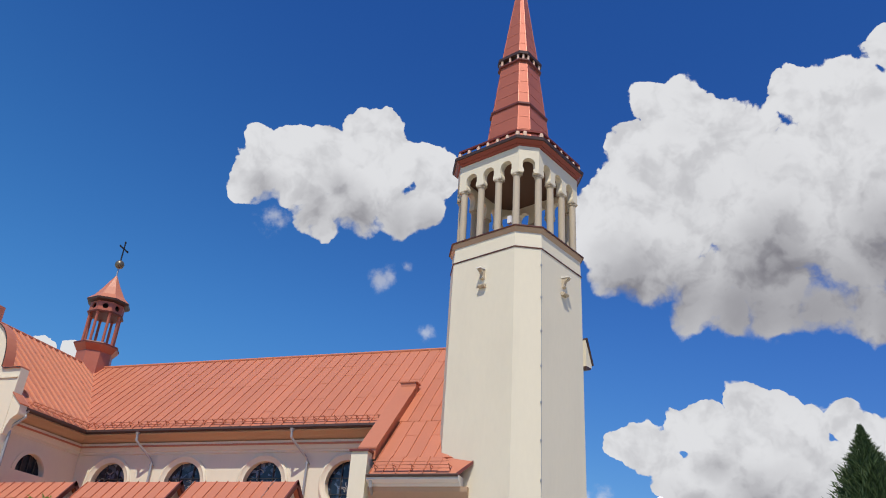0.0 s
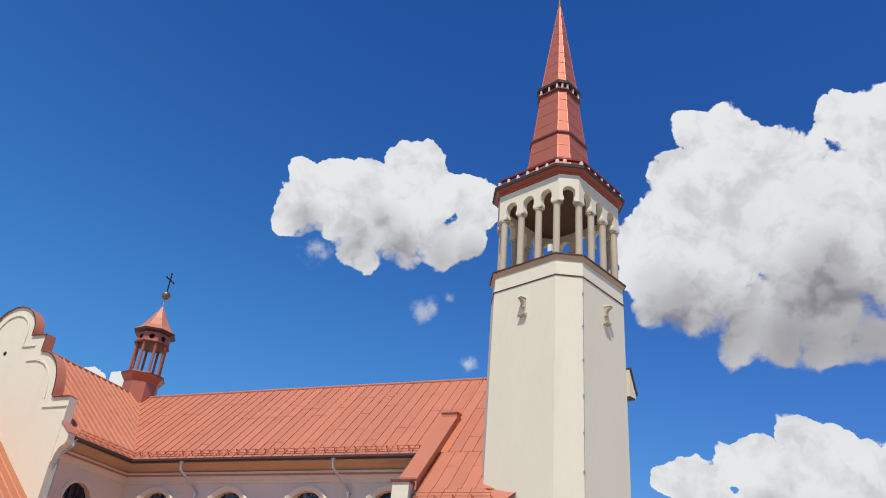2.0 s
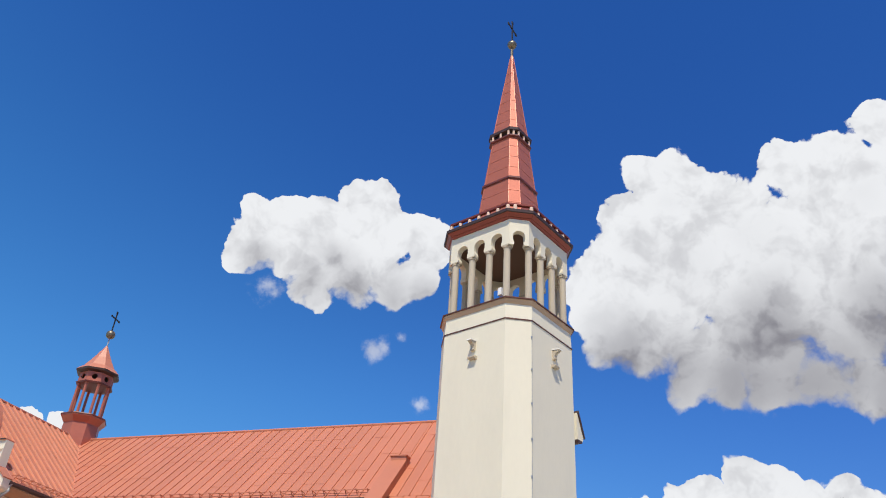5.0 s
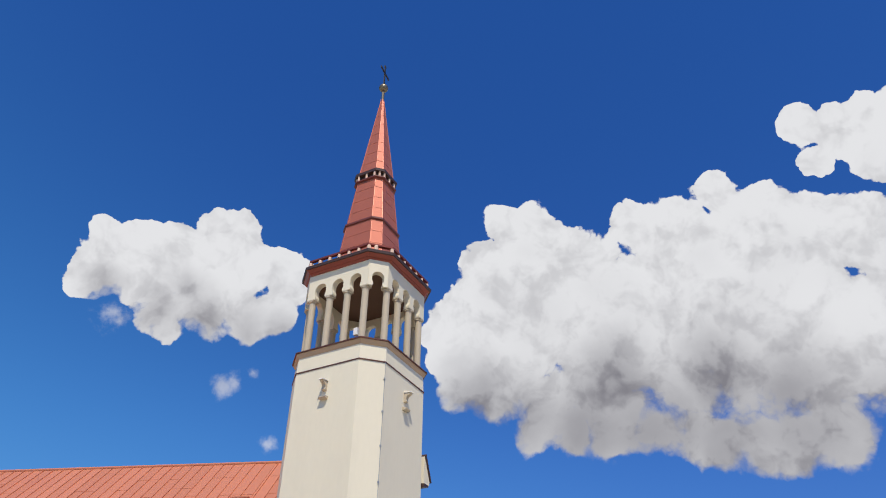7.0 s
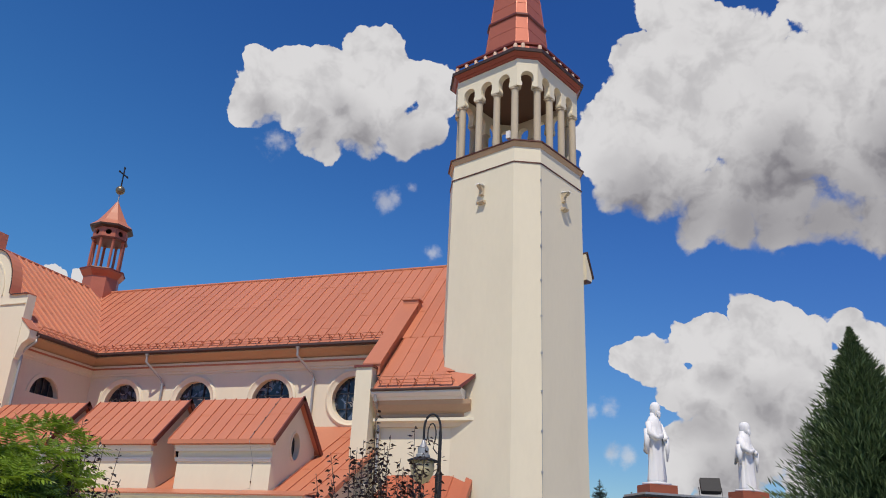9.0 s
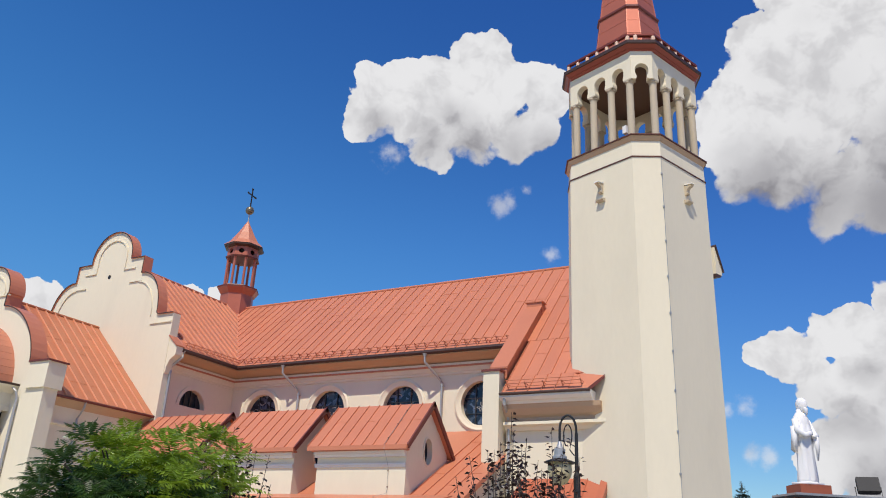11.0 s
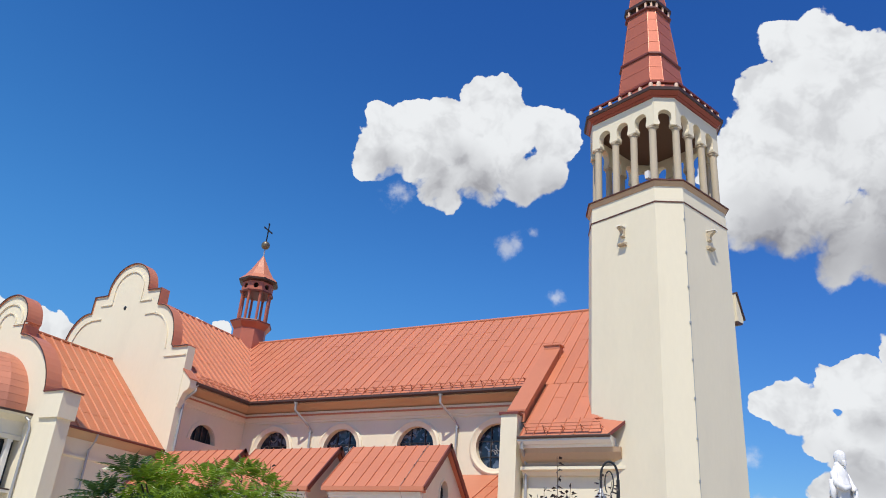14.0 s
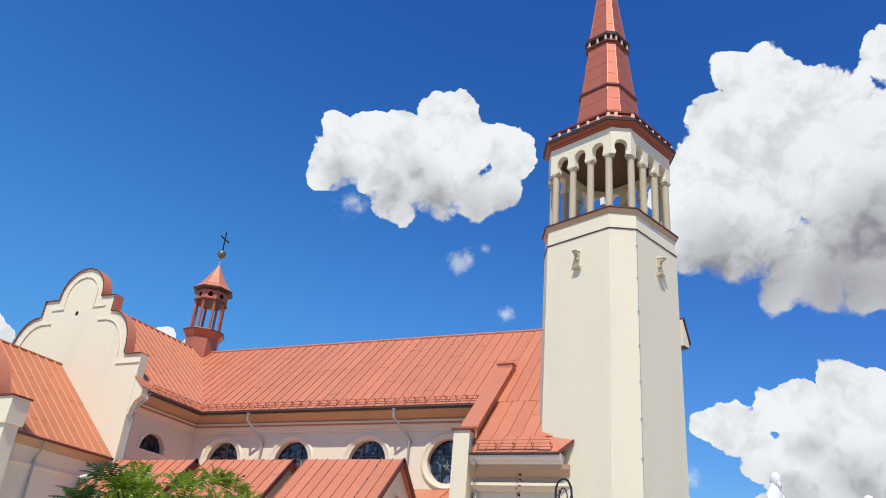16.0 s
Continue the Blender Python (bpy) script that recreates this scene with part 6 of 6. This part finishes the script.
def shrub(name, cx, cy, top, spread, stems, leaves, leaf_size, label, seed, dense=0.0, base_z=0.0, leafmat=None, category="shrub", fill=0.55):
    """Upright thin stems with dark leaves along them, dense low down and airy at the tips."""
    rnd = random.Random(seed)
    t = thing(name, label, category)
    bm, lf = bmn(), bmn()
    for s in range(stems):
        a = rnd.uniform(0, 6.283)
        r = spread * math.sqrt(rnd.random())
        z = top * rnd.uniform(0.62, 1.0) * (1 - 0.28 * (r / spread) ** 2)
        p0 = Vector((cx + 0.25 * r * math.cos(a), cy + 0.25 * r * math.sin(a), base_z))
        p3 = Vector((cx + r * math.cos(a), cy + r * math.sin(a), z))
        p1 = p0 + Vector((0.3 * r * math.cos(a), 0.3 * r * math.sin(a), (z - base_z) * 0.4))
        p2 = p0.lerp(p3, 0.72) + Vector((0.12 * r * math.cos(a + 1), 0.12 * r * math.sin(a + 1), 0.0))
        pts = [p0, p1, p2, p3]
        tube(bm, pts, 0.016, 4, 0.004)
        for k in range(leaves):
            u = 0.25 + 0.75 * k / leaves
            i = min(2, int(u * 3))
            p = pts[i].lerp(pts[i + 1], u * 3 - i)
            d = Vector((rnd.uniform(-1, 1), rnd.uniform(-1, 1), rnd.uniform(-0.6, 0.5)))
            leaf(lf, p + d * leaf_size * 0.3, d, Vector((rnd.uniform(-1, 1), rnd.uniform(-1, 1), 1)), leaf_size * rnd.uniform(0.7, 1.25), leaf_size * 0.62)
    for k in range(int(dense)):
        a, r = rnd.uniform(0, 6.283), spread * 0.95 * math.sqrt(rnd.random())
        z = base_z + (top * fill - base_z) * rnd.random() * (1 - 0.3 * (r / spread) ** 2)
        p = Vector((cx + r * math.cos(a), cy + r * math.sin(a), z))
        d = Vector((rnd.uniform(-1, 1), rnd.uniform(-1, 1), rnd.uniform(-0.6, 0.5)))
        leaf(lf, p, d, Vector((rnd.uniform(-1, 1), rnd.uniform(-1, 1), 1)), leaf_size * rnd.uniform(0.7, 1.25), leaf_size * 0.62)
    part("stem", bm, BARK, t)
    part("foliage", lf, leafmat or DARK_LEAF, t)
    settle(t, (cx, cy, base_z))


shrub("purple_shrub", -4.7, 12.2, 4.1, 1.15, 50, 56, 0.1, "dark purple-leaved shrub with airy upright shoots", 11, 9500)
shrub("purple_shrub", -8.4, 9.9, 3.3, 0.5, 12, 46, 0.1, "slender dark purple-leaved shoots beside the green tree", 21, 150)
shrub("purple_shrub", -10.2, 11.4, 4.1, 0.9, 14, 40, 0.1, "dark purple-leaved shoots behind the green tree", 27, 100)
shrub("purple_shrub", -7.42, 3.58, 2.9, 0.36, 18, 70, 0.075, "dark thin-leaved shrub with drooping shoots", 33, 500)
shrub("low_bush", -9.7, 6.95, 1.68, 0.75, 30, 26, 0.085, "yellow-green low bush beside the apse", 41, 5000, leafmat=BUSH_LEAF, category="bush", fill=0.93)
shrub("low_bush", -6.9, 13.4, 1.75, 0.45, 16, 20, 0.06, "dark green low bush before the arcade", 45, 1600, leafmat=LEAF, category="bush", fill=0.95)
shrub("low_bush", -3.5, 11.6, 1.72, 0.4, 18, 20, 0.05, "yellow-green low bush beside the purple shrub", 51, 2000, leafmat=BRIGHT_LEAF, category="bush", fill=0.95)


def conifer(cx, cy, tall, radius, layers, material, label, seed, fan=0.22, full=0.75, tips=()):
    """A trunk with whorls of branches, each a spray of many needle blades."""
    rnd = random.Random(seed)
    t = thing("conifer", label, "conifer tree")
    bm = bmn()
    tube(bm, [(cx, cy, 0), (cx, cy, tall * 0.5), (cx, cy, tall)], radius * 0.08, 8, 0.015)
    part("trunk", bm, BARK, t)
    bm = bmn()
    tops = [(0.0, 0.0, tall, 1.0)] + list(tips)
    for ox, oy, h, share in tops:
        for i in range(int(layers * share)):
            u = (i + rnd.random()) / (layers * share)
            z = 0.3 + (h - 0.3) * u
            r = radius * (1 - u) ** full * rnd.uniform(0.5, 1.12) + 0.07 * (1 - u) + 0.01
            slim = min(1.0, 0.28 + 4 * (1 - u))
            for b in range(9 if u < 0.9 else 4):
                a = rnd.uniform(0, 6.283)
                rise = rnd.uniform(0.0, 0.75)
                for k in range(7):
                    w = ((k + 1) / 7) ** 0.8 * rnd.uniform(0.85, 1.05)
                    p = Vector((cx + ox * u + r * w * math.cos(a), cy + oy * u + r * w * math.sin(a), z + r * w * rise * 0.6))
                    d = Vector((math.cos(a + rnd.uniform(-0.9, 0.9)), math.sin(a + rnd.uniform(-0.9, 0.9)), rise + rnd.uniform(0.0, 1.1)))
                    leaf(bm, p, d, Vector((rnd.uniform(-0.5, 0.5), rnd.uniform(-0.5, 0.5), 1)), fan * slim * rnd.uniform(0.6, 1.2), fan * slim * 0.16)
    part("crown", bm, material, t)
    settle(t, (cx, cy, 0))


conifer(2.6, 15.9, 5.95, 2.55, 820, NEEDLE, "dense dark green conifer with a pointed tip", 61, 0.2, 1.1, ((0.9, 0.2, 5.45, 0.12), (-0.7, 0.3, 4.7, 0.1)))
conifer(4.5, 16.1, 5.65, 2.2, 420, NEEDLE, "dark green conifer beside a taller one", 67, 0.18, 1.18)
FAR = [(-8.2, 59, 7.6, 1.9, 3), (-6.1, 60, 6.9, 2.0, 5), (-4.6, 57, 5.2, 1.7, 7), (-10.6, 66, 7.2, 2.0, 9), (-7.2, 64, 6.4, 2.0, 13)]
for x, y, h, r, s in FAR:
    conifer(x, y, h, r, 60, BLUE_NEEDLE if s in (3, 7) else NEEDLE, "tall spruce with layered branches behind the tower", s, 0.34, 0.85)
# grey house far behind the gateway
far = thing("house", "low grey house far behind the spruces", "house")
bm = bmn()
box(bm, -7, 6, 82, 90, 0, 4.2)
part("wall", bm, WHITE, far)
bm = bmn()
slab(bm, [(-7.5, 81.5, 4.1), (6.5, 81.5, 4.1), (6.5, 90.5, 5.0), (-7.5, 90.5, 5.0)], 0.2)
part("roof", bm, ZINC, far)
for i in range(4):
    w = new("window")
    w.parent = far
    bm = bmn()
    box(bm, -5.6 + 3 * i, -4.2 + 3 * i, 81.95, 82.05, 1.4, 2.9)
    part("pane", bm, DARK_GLASS, w)
    bm = bmn()
    box(bm, -5.7 + 3 * i, -4.1 + 3 * i, 81.9, 82.0, 1.28, 1.4)
    part("sill", bm, WHITE, w)
settle(far, (0, 86, 0))

# lightning wire down a chapel bay and the arcade
lw = thing("lightning_wire", "thin grey lightning wire with clamps down the arcade", "wire")
bm = bmn()
tube(bm, [(-18.0, 31.2, 8.24), (-18.0, 29.05, 6.12), (-18.0, 29.0, 5.9), (-18.0, 29.22, 5.6), (-18.0, 29.44, 5.2), (-18.0, 29.46, 4.15), (-18.0, 28.45, 3.92), (-18.0, 28.74, 3.0), (-18.0, 28.75, 0)], 0.009, 4)
part("wire", bm, ZINC, lw)
bm = bmn()
box(bm, -0.014, 0.014, -0.025, 0.025, -0.03, 0.03)
cl = part("clamp", bm, BROWN_METAL, lw)
spots = [(-18.0, 30.7, 7.78), (-18.0, 30.0, 7.08), (-18.0, 29.3, 6.38), (-18.0, 29.44, 5.05), (-18.0, 29.46, 4.4), (-18.0, 28.76, 2.6), (-18.0, 28.76, 1.9), (-18.0, 28.76, 1.2)]
cl.location = spots[0]
for s in spots[1:]:
    again(cl, Matrix.Translation(s))
settle(lw, (-18.0, 28.8, 0))

# bricks of the tower's plinth
bm = bmn()
box(bm, 0, 0.24, -0.02, 0.03, 0, 0.065)
bk = part("brick", bm, BRICK, bpy.data.objects["plinth"])
n = 0
for k in (0, 1):
    rot = TM @ Matrix.Rotation(k * math.pi / 2, 4, "Z")
    for r in range(6):
        for i in range(22):
            m = Matrix.Translation(-TC) @ rot @ Matrix.Translation((-2.9 + 0.256 * i + (0.12 if r % 2 else 0), -2.94, 1.27 + 0.077 * r))
            m = Matrix.Translation(TC) @ m
            if n == 0:
                bk.matrix_basis = m
            else:
                again(bk, m)
            n += 1
